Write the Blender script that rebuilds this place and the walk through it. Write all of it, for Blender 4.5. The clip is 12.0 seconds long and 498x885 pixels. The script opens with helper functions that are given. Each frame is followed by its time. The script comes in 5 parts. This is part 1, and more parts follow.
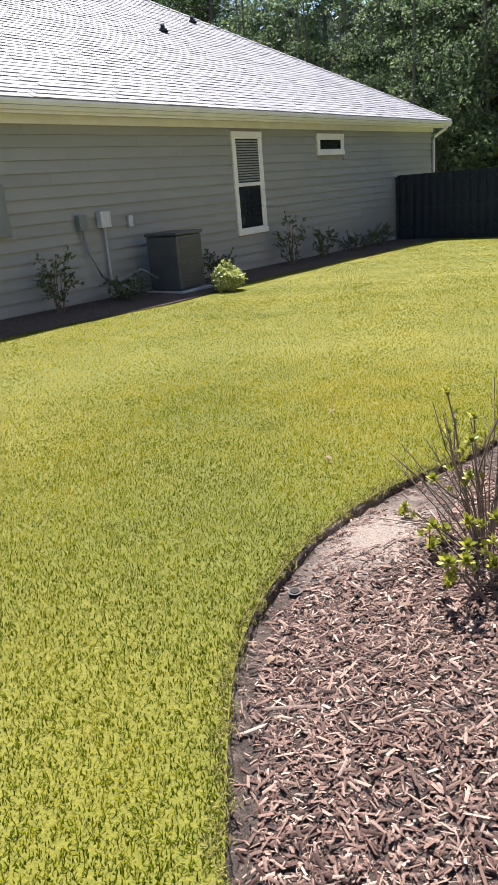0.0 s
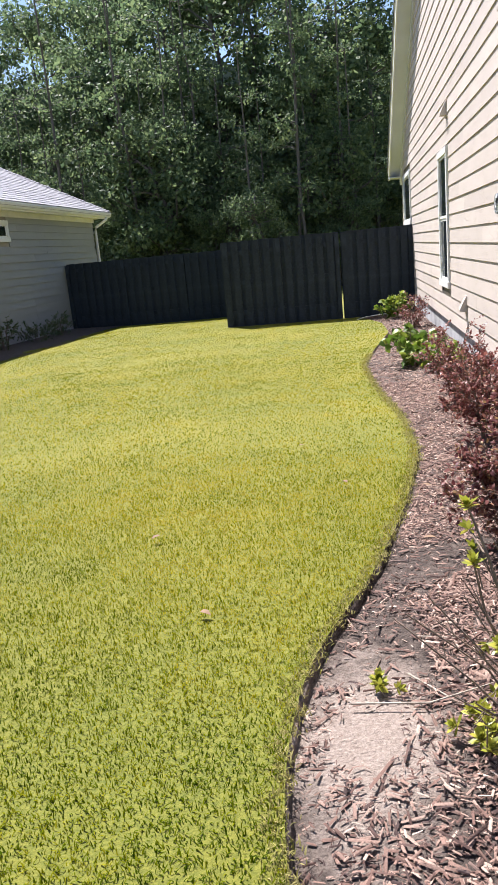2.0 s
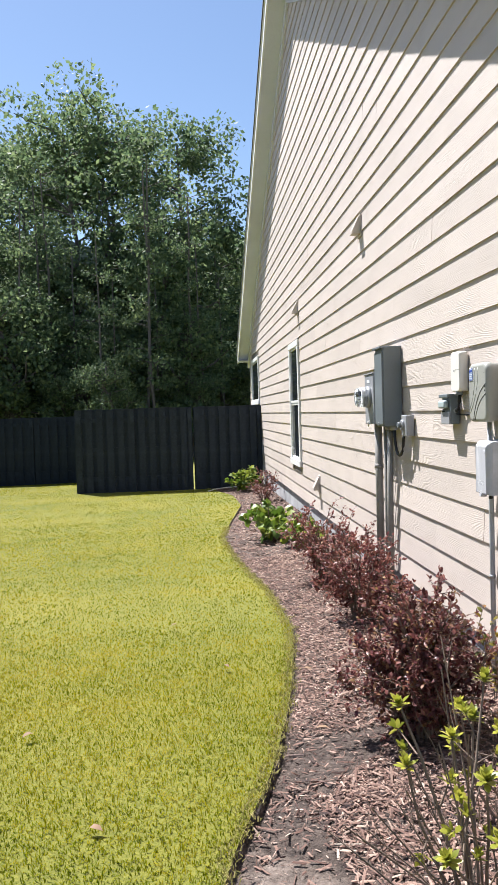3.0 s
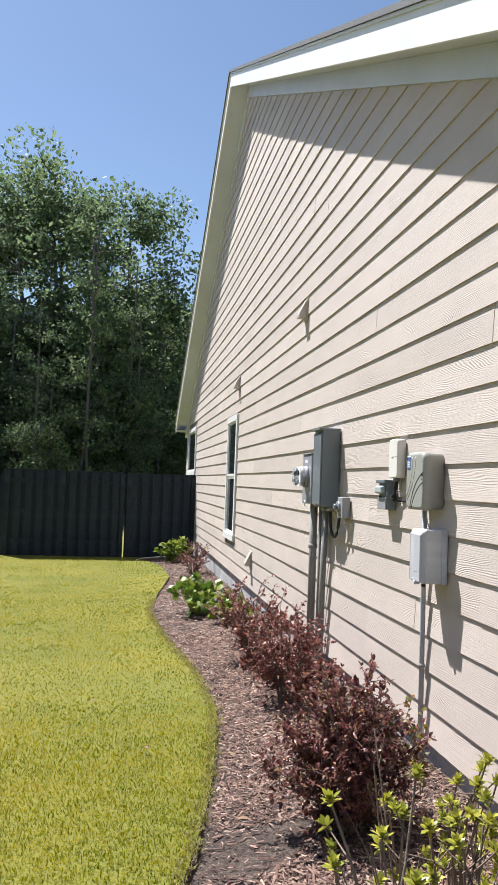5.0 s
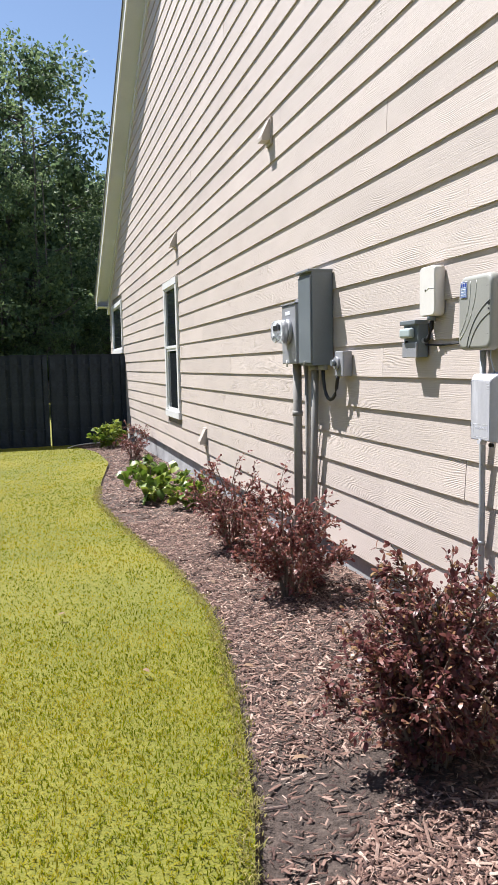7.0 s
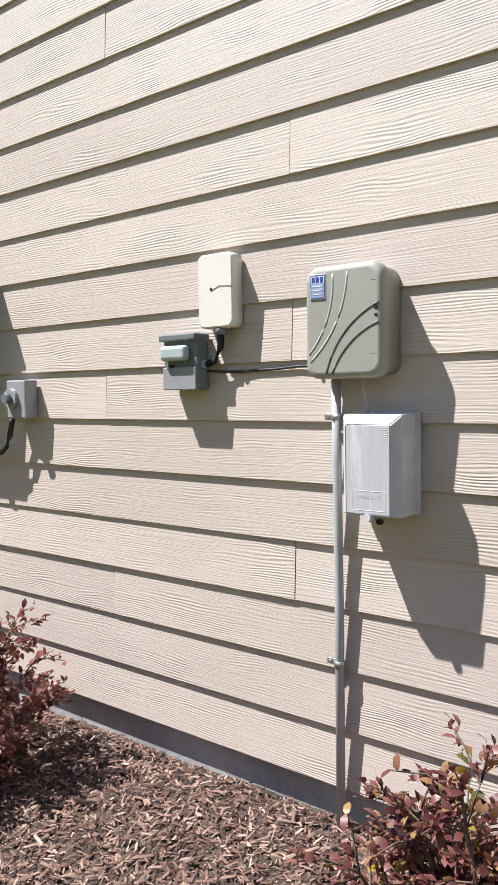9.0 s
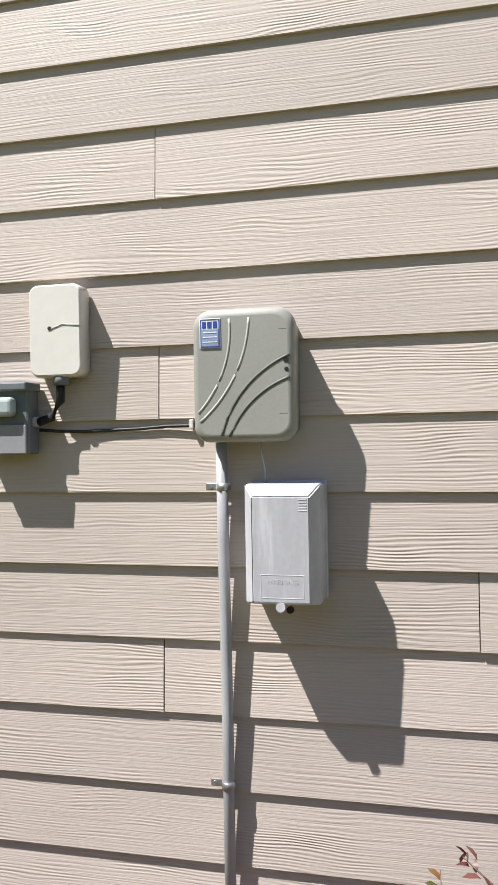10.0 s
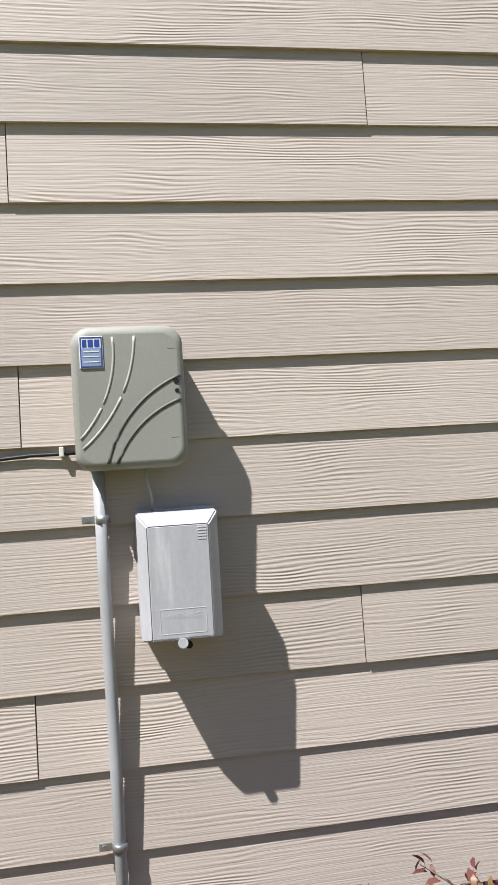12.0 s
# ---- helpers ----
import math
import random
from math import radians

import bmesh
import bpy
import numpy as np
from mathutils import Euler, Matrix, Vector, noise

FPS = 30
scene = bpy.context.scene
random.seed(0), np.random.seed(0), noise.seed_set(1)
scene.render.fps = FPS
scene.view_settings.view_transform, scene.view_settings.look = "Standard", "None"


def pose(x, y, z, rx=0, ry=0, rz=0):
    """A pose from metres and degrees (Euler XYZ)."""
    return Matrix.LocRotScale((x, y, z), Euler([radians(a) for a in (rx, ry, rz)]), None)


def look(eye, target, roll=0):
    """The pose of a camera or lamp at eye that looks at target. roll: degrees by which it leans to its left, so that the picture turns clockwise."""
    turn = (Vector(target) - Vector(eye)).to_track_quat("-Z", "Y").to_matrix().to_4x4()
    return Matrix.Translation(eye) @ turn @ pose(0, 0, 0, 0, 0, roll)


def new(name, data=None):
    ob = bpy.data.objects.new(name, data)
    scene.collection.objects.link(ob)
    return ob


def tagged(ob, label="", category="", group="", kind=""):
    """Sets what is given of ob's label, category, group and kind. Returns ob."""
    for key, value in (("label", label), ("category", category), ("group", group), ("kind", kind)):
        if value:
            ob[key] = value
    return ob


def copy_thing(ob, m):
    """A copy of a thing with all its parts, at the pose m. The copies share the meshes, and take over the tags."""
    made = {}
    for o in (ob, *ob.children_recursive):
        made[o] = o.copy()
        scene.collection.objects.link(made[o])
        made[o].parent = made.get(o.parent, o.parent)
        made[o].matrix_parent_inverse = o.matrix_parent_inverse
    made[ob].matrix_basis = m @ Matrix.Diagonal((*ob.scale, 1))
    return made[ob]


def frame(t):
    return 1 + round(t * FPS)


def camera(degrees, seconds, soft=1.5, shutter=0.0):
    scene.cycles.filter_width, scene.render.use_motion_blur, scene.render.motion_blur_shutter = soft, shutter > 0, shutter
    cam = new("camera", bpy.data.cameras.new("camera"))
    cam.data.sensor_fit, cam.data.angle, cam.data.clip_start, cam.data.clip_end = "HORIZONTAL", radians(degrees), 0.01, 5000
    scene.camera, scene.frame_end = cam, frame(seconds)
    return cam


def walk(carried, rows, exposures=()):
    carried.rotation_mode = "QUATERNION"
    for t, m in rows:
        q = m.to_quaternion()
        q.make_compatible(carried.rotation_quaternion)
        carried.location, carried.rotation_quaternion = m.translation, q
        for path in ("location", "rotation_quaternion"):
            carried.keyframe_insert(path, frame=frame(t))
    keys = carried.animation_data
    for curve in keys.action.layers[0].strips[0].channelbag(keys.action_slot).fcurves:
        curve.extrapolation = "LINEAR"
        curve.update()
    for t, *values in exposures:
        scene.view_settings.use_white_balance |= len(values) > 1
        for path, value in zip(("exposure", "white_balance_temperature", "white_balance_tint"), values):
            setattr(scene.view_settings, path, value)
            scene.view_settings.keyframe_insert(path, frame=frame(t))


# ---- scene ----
cam = camera(37.1, 12.0)
PATH = [
    (0, (-0.045, 0.019, 1.477), (-1.145, 1.559, 0.829), -5.1),
    (0.5, (-0.39, 0.346, 1.4), (-1.328, 1.983, 0.739), -6.4),
    (1, (-0.803, 0.604, 1.334), (-1.546, 2.344, 0.684), -6.0),
    (1.5, (-1.088, 0.786, 1.331), (-1.651, 2.607, 0.723), -6.0),
    (1.9, (-1.27, 0.874, 1.332), (-1.63, 2.77, 0.806), -5.4),
    (2, (-1.305, 0.892, 1.337), (-1.604, 2.806, 0.84), -5.4),
    (2.2, (-1.401, 0.91, 1.346), (-1.565, 2.859, 0.928), -5.1),
    (2.5, (-1.493, 0.914, 1.371), (-1.487, 2.894, 1.089), -4.8),
    (3, (-1.557, 0.911, 1.419), (-1.404, 2.903, 1.336), -1.8),
    (3.5, (-1.588, 0.888, 1.447), (-1.368, 2.876, 1.502), 0.9),
    (3.7, (-1.592, 0.884, 1.453), (-1.351, 2.867, 1.545), 1.4),
    (5.3, (-1.595, 0.933, 1.433), (-1.243, 2.899, 1.541), 1.5),
    (5.5, (-1.602, 0.943, 1.425), (-1.236, 2.908, 1.491), 1.0),
    (6, (-1.638, 1.196, 1.339), (-1.234, 3.155, 1.29), 0.2),
    (6.5, (-1.726, 1.575, 1.334), (-1.266, 3.516, 1.185), -0.4),
    (6.7, (-1.765, 1.724, 1.313), (-1.279, 3.655, 1.123), -0.8),
    (8.3, (-1.866, 3.019, 1.267), (-0.688, 4.629, 1.127), -0.9),
    (8.5, (-1.89, 3.201, 1.291), (-0.571, 4.697, 1.146), -1.0),
    (9, (-1.809, 3.574, 1.299), (-0.226, 4.789, 1.163), -1.0),
    (9.5, (-1.768, 3.933, 1.293), (0.048, 4.768, 1.223), -0.7),
    (10, (-1.71, 4.19, 1.336), (0.241, 4.631, 1.327), -1.0),
    (10.5, (-1.623, 4.432, 1.373), (0.373, 4.533, 1.461), -1.2),
    (11, (-1.647, 4.565, 1.363), (0.345, 4.404, 1.451), -2.3),
    (11.5, (-1.69, 4.635, 1.377), (0.286, 4.329, 1.405), -3.0),
    (12, (-1.657, 4.551, 1.345), (0.32, 4.255, 1.379), -3.3),
]
walk(cam, [(t, look(eye, target, roll)) for t, eye, target, roll in PATH],
     [(0, 1.12, 6250, 13), (1.5, 1.2, 6250, 15), (2.5, 1.2, 6050, 14), (3.5, 1.0, 6200, 10), (5.5, 0.92, 6150, 12), (6.5, 0.95, 6150, 13), (8.5, 0.9, 6180, 12), (9.5, 0.69, 6330, 11), (11, 0.5, 6280, 10), (12, 0.47, 6280, 10)])
# ---- end of path ----

# ---- light ----
world = bpy.data.worlds.new("world")
scene.world = world
world.use_nodes = True
wn = world.node_tree.nodes
sky = wn.new("ShaderNodeTexSky")
sky.sky_type, sky.sun_disc = "NISHITA", False
SUN = Vector((-1.0, 1.32, 2.8)).normalized()
sky.sun_elevation = math.asin(SUN.z)
sky.sun_rotation = math.atan2(SUN.x, SUN.y) % (2 * math.pi)
sky.air_density, sky.dust_density, sky.ozone_density = 1.0, 0.35, 0.7
wn["Background"].inputs["Strength"].default_value = 0.073
world.node_tree.links.new(sky.outputs["Color"], wn["Background"].inputs["Color"])
sun_data = bpy.data.lights.new("sun", "SUN")
sun_data.energy, sun_data.angle, sun_data.color = 5.8, radians(0.53), (1.0, 0.965, 0.905)
sun = new("sun", sun_data)
sun.matrix_world = look((0, 0, 30), Vector((0, 0, 30)) - SUN)


# ---- materials ----
def material(name, colour, rough=0.6, metal=0.0, spec=0.5):
    m = bpy.data.materials.new(name)
    m.use_nodes = True
    b = m.node_tree.nodes["Principled BSDF"]
    b.inputs["Base Color"].default_value = (*colour, 1)
    b.inputs["Roughness"].default_value = rough
    b.inputs["Metallic"].default_value = metal
    b.inputs["Specular IOR Level"].default_value = spec
    return m


class Nodes:
    """Short hand for building a node tree."""

    def __init__(self, m):
        self.t = m.node_tree
        self.bsdf = self.t.nodes["Principled BSDF"]

    def add(self, kind, **sets):
        n = self.t.nodes.new(kind)
        for key, value in sets.items():
            n.inputs[key].default_value = value
        return n

    def link(self, a, b):
        self.t.links.new(a, b)

    def coords(self, scale=(1, 1, 1), shift=None):
        tc = self.add("ShaderNodeTexCoord")
        mp = self.add("ShaderNodeMapping")
        mp.inputs["Scale"].default_value = scale
        self.link(tc.outputs["Object"], mp.inputs["Vector"])
        if shift is not None:
            self.link(shift, mp.inputs["Location"])
        return mp.outputs["Vector"]

    def noise(self, vector, scale, detail=4, rough=0.55, distortion=0.0):
        n = self.add("ShaderNodeTexNoise", Scale=scale, Detail=detail, Roughness=rough, Distortion=distortion)
        if vector is not None:
            self.link(vector, n.inputs["Vector"])
        return n.outputs["Fac"]

    def ramp(self, fac, stops):
        n = self.add("ShaderNodeValToRGB")
        while len(n.color_ramp.elements) < len(stops):
            n.color_ramp.elements.new(0.5)
        for e, (at, c) in zip(n.color_ramp.elements, stops):
            e.position = at
            e.color = (*c, 1) if len(c) == 3 else c
        self.link(fac, n.inputs["Fac"])
        return n.outputs["Color"]

    def colour_mix(self, fac, a, b, blend="MIX"):
        n = self.t.nodes.new("ShaderNodeMix")
        n.data_type, n.blend_type = "RGBA", blend
        for value, slot in ((fac, n.inputs[0]), (a, n.inputs[6]), (b, n.inputs[7])):
            if isinstance(value, (int, float)):
                slot.default_value = value
            elif isinstance(value, tuple):
                slot.default_value = (*value, 1)
            else:
                self.link(value, slot)
        return n.outputs[2]

    def math(self, op, a, b=0.0):
        n = self.t.nodes.new("ShaderNodeMath")
        n.operation = op
        for value, slot in ((a, n.inputs[0]), (b, n.inputs[1])):
            if isinstance(value, (int, float)):
                slot.default_value = value
            else:
                self.link(value, slot)
        return n.outputs[0]

    def bump(self, height, strength=0.3, distance=0.01):
        n = self.add("ShaderNodeBump", Strength=strength, Distance=distance)
        self.link(height, n.inputs["Height"])
        self.link(n.outputs["Normal"], self.bsdf.inputs["Normal"])

    def colour(self, socket):
        self.link(socket, self.bsdf.inputs["Base Color"])


def plain(name, colour, rough=0.6, metal=0.0, grain=40.0, amount=0.12, bump=0.1, stain=3.0):
    """Painted or moulded surface with stains at one scale and grain at another."""
    m = material(name, colour, rough, metal)
    n = Nodes(m)
    v = n.coords()
    dark = tuple(c * (1 - 2 * amount) for c in colour)
    light = tuple(min(1, c * (1 + amount)) for c in colour)
    big = n.ramp(n.noise(v, stain, 5), [(0.3, dark), (0.7, light)])
    fine = n.noise(v, grain, 3)
    n.colour(n.colour_mix(0.25, big, n.ramp(fine, [(0.35, dark), (0.65, light)])))
    n.bump(fine, bump, 0.002)
    return m


def siding_material(name, colour, grain=1.0):
    """Fibre cement plank with an embossed cedar grain that runs along it."""
    m = material(name, colour, 0.62)
    n = Nodes(m)
    info = n.add("ShaderNodeObjectInfo")
    shift = n.add("ShaderNodeCombineXYZ")
    n.link(n.math("MULTIPLY", info.outputs["Random"], 37.0), shift.inputs["Y"])
    n.link(n.math("MULTIPLY", info.outputs["Random"], 11.0), shift.inputs["Z"])
    wide = n.coords((0.0, 1.1, 5.0), shift.outputs["Vector"])
    warp = n.noise(wide, 1.6, 2, 0.5)
    sep = n.add("ShaderNodeSeparateXYZ")
    n.link(n.coords((1, 1, 1), shift.outputs["Vector"]), sep.inputs["Vector"])
    phase = n.math("ADD", n.math("MULTIPLY", sep.outputs["Z"], 700.0), n.math("MULTIPLY", warp, 54.0))
    rings = n.math("SINE", phase)
    fade = n.noise(n.coords((0, 2.2, 9.0), shift.outputs["Vector"]), 1.2, 2)
    streak = n.noise(n.coords((0, 2.4, 230.0), shift.outputs["Vector"]), 1.0, 3, 0.55)
    relief = n.math("ADD", n.math("MULTIPLY", n.math("MULTIPLY", rings, n.math("MAXIMUM", n.math("SUBTRACT", fade, 0.45), 0.02)), 2.2), n.math("MULTIPLY", streak, 1.2))
    tone = n.ramp(info.outputs["Random"], [(0.0, tuple(c * 0.94 for c in colour)), (1.0, tuple(c * 1.05 for c in colour))])
    dirt = n.ramp(n.noise(n.coords((1, 0.7, 1.4), shift.outputs["Vector"]), 1.7, 5), [(0.3, (0.9, 0.9, 0.9)), (0.65, (1, 1, 1))])
    col = n.colour_mix(1.0, tone, dirt, "MULTIPLY")
    # Grooves of the grain darkened in the colour, as raking sun would shade them.
    grain_shade = n.ramp(relief, [(0.1, (0.86, 0.84, 0.80)), (0.55, (1, 1, 1))])
    n.colour(n.colour_mix(0.7 * grain, col, n.colour_mix(1.0, col, grain_shade, "MULTIPLY")))
    n.bump(relief, 0.39 * grain, 0.0025)
    return m


def leaf_material(name, stops, rough=0.45, glow=0.35):
    """Leaves that differ one by one, and let some light through."""
    m = material(name, stops[0][1], rough, 0, 0.4)
    n = Nodes(m)
    geo = n.add("ShaderNodeNewGeometry")
    info = n.add("ShaderNodeObjectInfo")
    v = n.coords()
    mixed = n.math("ADD", n.math("MULTIPLY", geo.outputs["Random Per Island"], 0.7), n.math("MULTIPLY", n.noise(v, 0.9, 2), 0.35))
    col = n.ramp(mixed, stops)
    tint = n.ramp(info.outputs["Random"], [(0, (0.85, 0.88, 0.85)), (1, (1.1, 1.08, 0.95))])
    col = n.colour_mix(1.0, col, tint, "MULTIPLY")
    n.colour(col)
    tr = n.add("ShaderNodeBsdfTranslucent")
    n.link(col, tr.inputs["Color"])
    ms = n.add("ShaderNodeMixShader", Fac=glow)
    n.link(n.bsdf.outputs[0], ms.inputs[1])
    n.link(tr.outputs[0], ms.inputs[2])
    n.link(ms.outputs[0], n.t.nodes["Material Output"].inputs["Surface"])
    return m


def lawn_material():
    m = material("lawn_soil", (0.1, 0.11, 0.03), 0.9, 0, 0.45)
    n = Nodes(m)
    v = n.coords()
    patches = n.ramp(n.noise(v, 0.55, 4), [(0.35, (0.105, 0.125, 0.009)), (0.65, (0.205, 0.185, 0.014))])
    tufts = n.ramp(n.noise(v, 70, 5, 0.7), [(0.35, (0.066, 0.078, 0.006)), (0.62, (0.20, 0.18, 0.022))])
    n.colour(n.colour_mix(0.55, patches, tufts))
    n.bump(n.noise(v, 80, 4, 0.7), 0.7, 0.015)
    return m


def blade_material():
    """Blades that differ one by one, in tufts and in wide straw-coloured drifts."""
    m = material("grass_blades", (0.3, 0.33, 0.03), 0.8, 0, 0.0)
    n = Nodes(m)
    geo = n.add("ShaderNodeNewGeometry")
    v = n.coords()
    f = n.math("ADD", n.math("MULTIPLY", geo.outputs["Random Per Island"], 0.42), n.math("MULTIPLY", n.noise(v, 17.0, 3), 0.34))
    f = n.math("ADD", f, n.math("MULTIPLY", n.noise(v, 3.2, 3), 0.62))
    f = n.math("ADD", f, n.math("MULTIPLY", n.noise(v, 0.7, 3), 0.62))
    place = n.add("ShaderNodeSeparateXYZ")
    n.link(v, place.inputs["Vector"])
    lush = n.ramp(n.math("MULTIPLY", place.outputs["Y"], 0.1), [(0.08, (0.80, 0.80, 0.80)), (0.45, (0.55, 0.55, 0.55))])
    f = n.math("SUBTRACT", f, lush)
    col = n.ramp(f, [(0.08, (0.05, 0.085, 0.003)), (0.34, (0.155, 0.18, 0.005)), (0.60, (0.30, 0.265, 0.010)), (0.88, (0.44, 0.33, 0.055))])
    n.colour(col)
    tr = n.add("ShaderNodeBsdfTranslucent")
    n.link(col, tr.inputs["Color"])
    ms = n.add("ShaderNodeMixShader", Fac=0.5)
    n.link(n.bsdf.outputs[0], ms.inputs[1])
    n.link(tr.outputs[0], ms.inputs[2])
    n.link(ms.outputs[0], n.t.nodes["Material Output"].inputs["Surface"])
    return m


def soil_material():
    """Bed floor: brown soil with a bleached sandy washout at its edge."""
    m = material("bed_soil", (0.12, 0.08, 0.06), 0.95)
    n = Nodes(m)
    v = n.coords()
    clods = n.ramp(n.noise(v, 26, 6, 0.7), [(0.3, (0.035, 0.024, 0.019)), (0.5, (0.092, 0.066, 0.053)), (0.72, (0.19, 0.142, 0.115))])
    tc = n.add("ShaderNodeTexCoord")
    far = n.add("ShaderNodeVectorMath")
    far.operation = "DISTANCE"
    mp = n.add("ShaderNodeMapping")
    mp.inputs["Scale"].default_value = (1.9, 1.0, 1.0)
    n.link(tc.outputs["Object"], mp.inputs["Vector"])
    n.link(mp.outputs["Vector"], far.inputs[0])
    far.inputs[1].default_value = (-1.33 * 1.9, 2.72, 0.0)
    ragged = n.math("ADD", far.outputs["Value"], n.math("MULTIPLY", n.noise(v, 6, 6, 0.7), 0.7))
    sand = n.ramp(ragged, [(0.62, (1, 1, 1)), (0.9, (0, 0, 0))])
    grains = n.ramp(n.noise(v, 90, 4, 0.7), [(0.3, (0.25, 0.185, 0.15)), (0.7, (0.48, 0.39, 0.325))])
    n.colour(n.colour_mix(sand, clods, grains))
    n.bump(n.noise(v, 40, 6, 0.75), 1.0, 0.03)
    return m


def chip_material():
    m = material("mulch_chips", (0.2, 0.12, 0.09), 0.85)
    n = Nodes(m)
    geo = n.add("ShaderNodeNewGeometry")
    col = n.ramp(geo.outputs["Random Per Island"], [(0.0, (0.035, 0.018, 0.016)), (0.3, (0.135, 0.07, 0.052)), (0.65, (0.245, 0.147, 0.112)), (0.92, (0.37, 0.25, 0.195)), (1.0, (0.53, 0.41, 0.33))])
    fib = n.noise(n.coords((30, 30, 30)), 6, 4, 0.7)
    n.colour(n.colour_mix(1.0, col, n.ramp(fib, [(0.3, (0.6, 0.6, 0.6)), (0.7, (1.1, 1.1, 1.1))]), "MULTIPLY"))
    n.bump(fib, 0.6, 0.003)
    return m


def shingle_material(name, dark, light):
    m = material(name, dark, 0.75)
    n = Nodes(m)
    geo = n.add("ShaderNodeNewGeometry")
    col = n.ramp(geo.outputs["Random Per Island"], [(0.0, dark), (1.0, light)])
    grit = n.noise(n.coords(), 160, 3, 0.7)
    n.colour(n.colour_mix(1.0, col, n.ramp(grit, [(0.3, (0.7, 0.7, 0.7)), (0.7, (1.15, 1.15, 1.15))]), "MULTIPLY"))
    n.bump(grit, 0.5, 0.003)
    return m


def bark_material(name, colour):
    m = material(name, colour, 0.9)
    n = Nodes(m)
    f = n.noise(n.coords((1, 1, 0.25)), 14, 6, 0.7)
    n.colour(n.ramp(f, [(0.3, tuple(c * 0.45 for c in colour)), (0.7, tuple(c * 1.3 for c in colour))]))
    n.bump(f, 0.8, 0.02)
    return m


def glass_material(name, tint):
    m = material(name, tint, 0.04, 0.0, 0.8)
    n = Nodes(m)
    n.bump(n.noise(n.coords(), 2.0, 2), 0.03, 0.01)
    return m


SIDING = siding_material("tan_siding", (0.575, 0.499, 0.447))
SIDING_GREY = siding_material("grey_siding", (0.29, 0.295, 0.282), 0.4)
TRIM = plain("pale_trim", (0.64, 0.67, 0.76), 0.5, stain=1.5, amount=0.05)
TRIM_WHITE = plain("white_trim", (0.78, 0.78, 0.76), 0.45, stain=2, amount=0.05)
CONCRETE = plain("foundation_concrete", (0.40, 0.40, 0.41), 0.9, grain=60, bump=0.6, amount=0.2)
LAWN = lawn_material()
BLADES = blade_material()
STRAW = leaf_material("dry_runners", [(0.1, (0.10, 0.10, 0.02)), (0.45, (0.24, 0.21, 0.05)), (0.9, (0.46, 0.38, 0.16))], 0.7, 0.35)
SOIL = soil_material()
CHIPS = chip_material()
CLOD = plain("dusty_black_plastic", (0.035, 0.024, 0.02), 0.95, grain=90, bump=0.8, amount=0.3)
SHINGLE = shingle_material("grey_shingles", (0.22, 0.212, 0.232), (0.31, 0.30, 0.325))
SHINGLE_DARK = shingle_material("dark_shingles", (0.07, 0.07, 0.075), (0.13, 0.13, 0.135))
FENCE = plain("charcoal_fence_stain", (0.032, 0.041, 0.055), 0.65, grain=30, stain=4, amount=0.25, bump=0.5)
BARK = bark_material("tree_bark", (0.12, 0.105, 0.095))
FENCE.node_tree.nodes["Principled BSDF"].inputs["Specular IOR Level"].default_value = 0.15
GLASS = glass_material("window_glass", (0.02, 0.024, 0.028))
STEEL = plain("grey_enamel_steel", (0.165, 0.188, 0.205), 0.42, grain=120, amount=0.08, bump=0.05)
CONDUIT_GREY = plain("weathered_conduit", (0.27, 0.255, 0.235), 0.55, 0.0, grain=80, amount=0.12, bump=0.1)
STEEL_LIGHT = plain("pale_grey_enamel", (0.32, 0.325, 0.345), 0.4, grain=120, amount=0.08, bump=0.05)
ONT_GREY = plain("grey_green_plastic", (0.335, 0.335, 0.305), 0.5, grain=150, amount=0.06, bump=0.12)
ONT_LINE = plain("pale_moulded_rib", (0.46, 0.47, 0.43), 0.5)
ONT_DARK = plain("dark_moulded_rib", (0.13, 0.135, 0.12), 0.55)
BOX_GREY = material("weathered_grey_plastic", (0.46, 0.46, 0.475), 0.5)
bn = Nodes(BOX_GREY)
runs = bn.noise(bn.coords((1, 38, 4)), 1.0, 5, 0.6)
chalk = bn.ramp(runs, [(0.32, (0.40, 0.40, 0.435)), (0.55, (0.49, 0.49, 0.53)), (0.72, (0.69, 0.69, 0.73))])
bn.colour(bn.colour_mix(0.3, chalk, bn.ramp(bn.noise(bn.coords(), 90, 3), [(0.35, (0.48, 0.485, 0.51)), (0.65, (0.57, 0.575, 0.60))])))
bn.bump(bn.noise(bn.coords(), 200, 2), 0.08, 0.002)
WHITE_PLASTIC = plain("white_plastic", (0.78, 0.75, 0.70), 0.4, amount=0.04)
TEAL = plain("pale_teal_plastic", (0.42, 0.49, 0.49), 0.4, amount=0.05)
PVC = plain("grey_pvc_pipe", (0.40, 0.41, 0.43), 0.4, amount=0.08)
ZINC = plain("zinc_strap", (0.45, 0.45, 0.46), 0.4, 0.8)
BLACK = plain("black_rubber", (0.015, 0.015, 0.016), 0.5)
BLUE = plain("blue_print", (0.03, 0.07, 0.36), 0.45)
LABEL_WHITE = plain("white_label", (0.75, 0.77, 0.8), 0.4, amount=0.03)
LABEL_BLUE = plain("pale_blue_print", (0.28, 0.36, 0.55), 0.45)
RED_LEAF = leaf_material("loropetalum_leaves", [(0.05, (0.055, 0.016, 0.02)), (0.4, (0.155, 0.048, 0.05)), (0.72, (0.28, 0.115, 0.10)), (0.95, (0.42, 0.29, 0.11))], 0.4, 0.36)
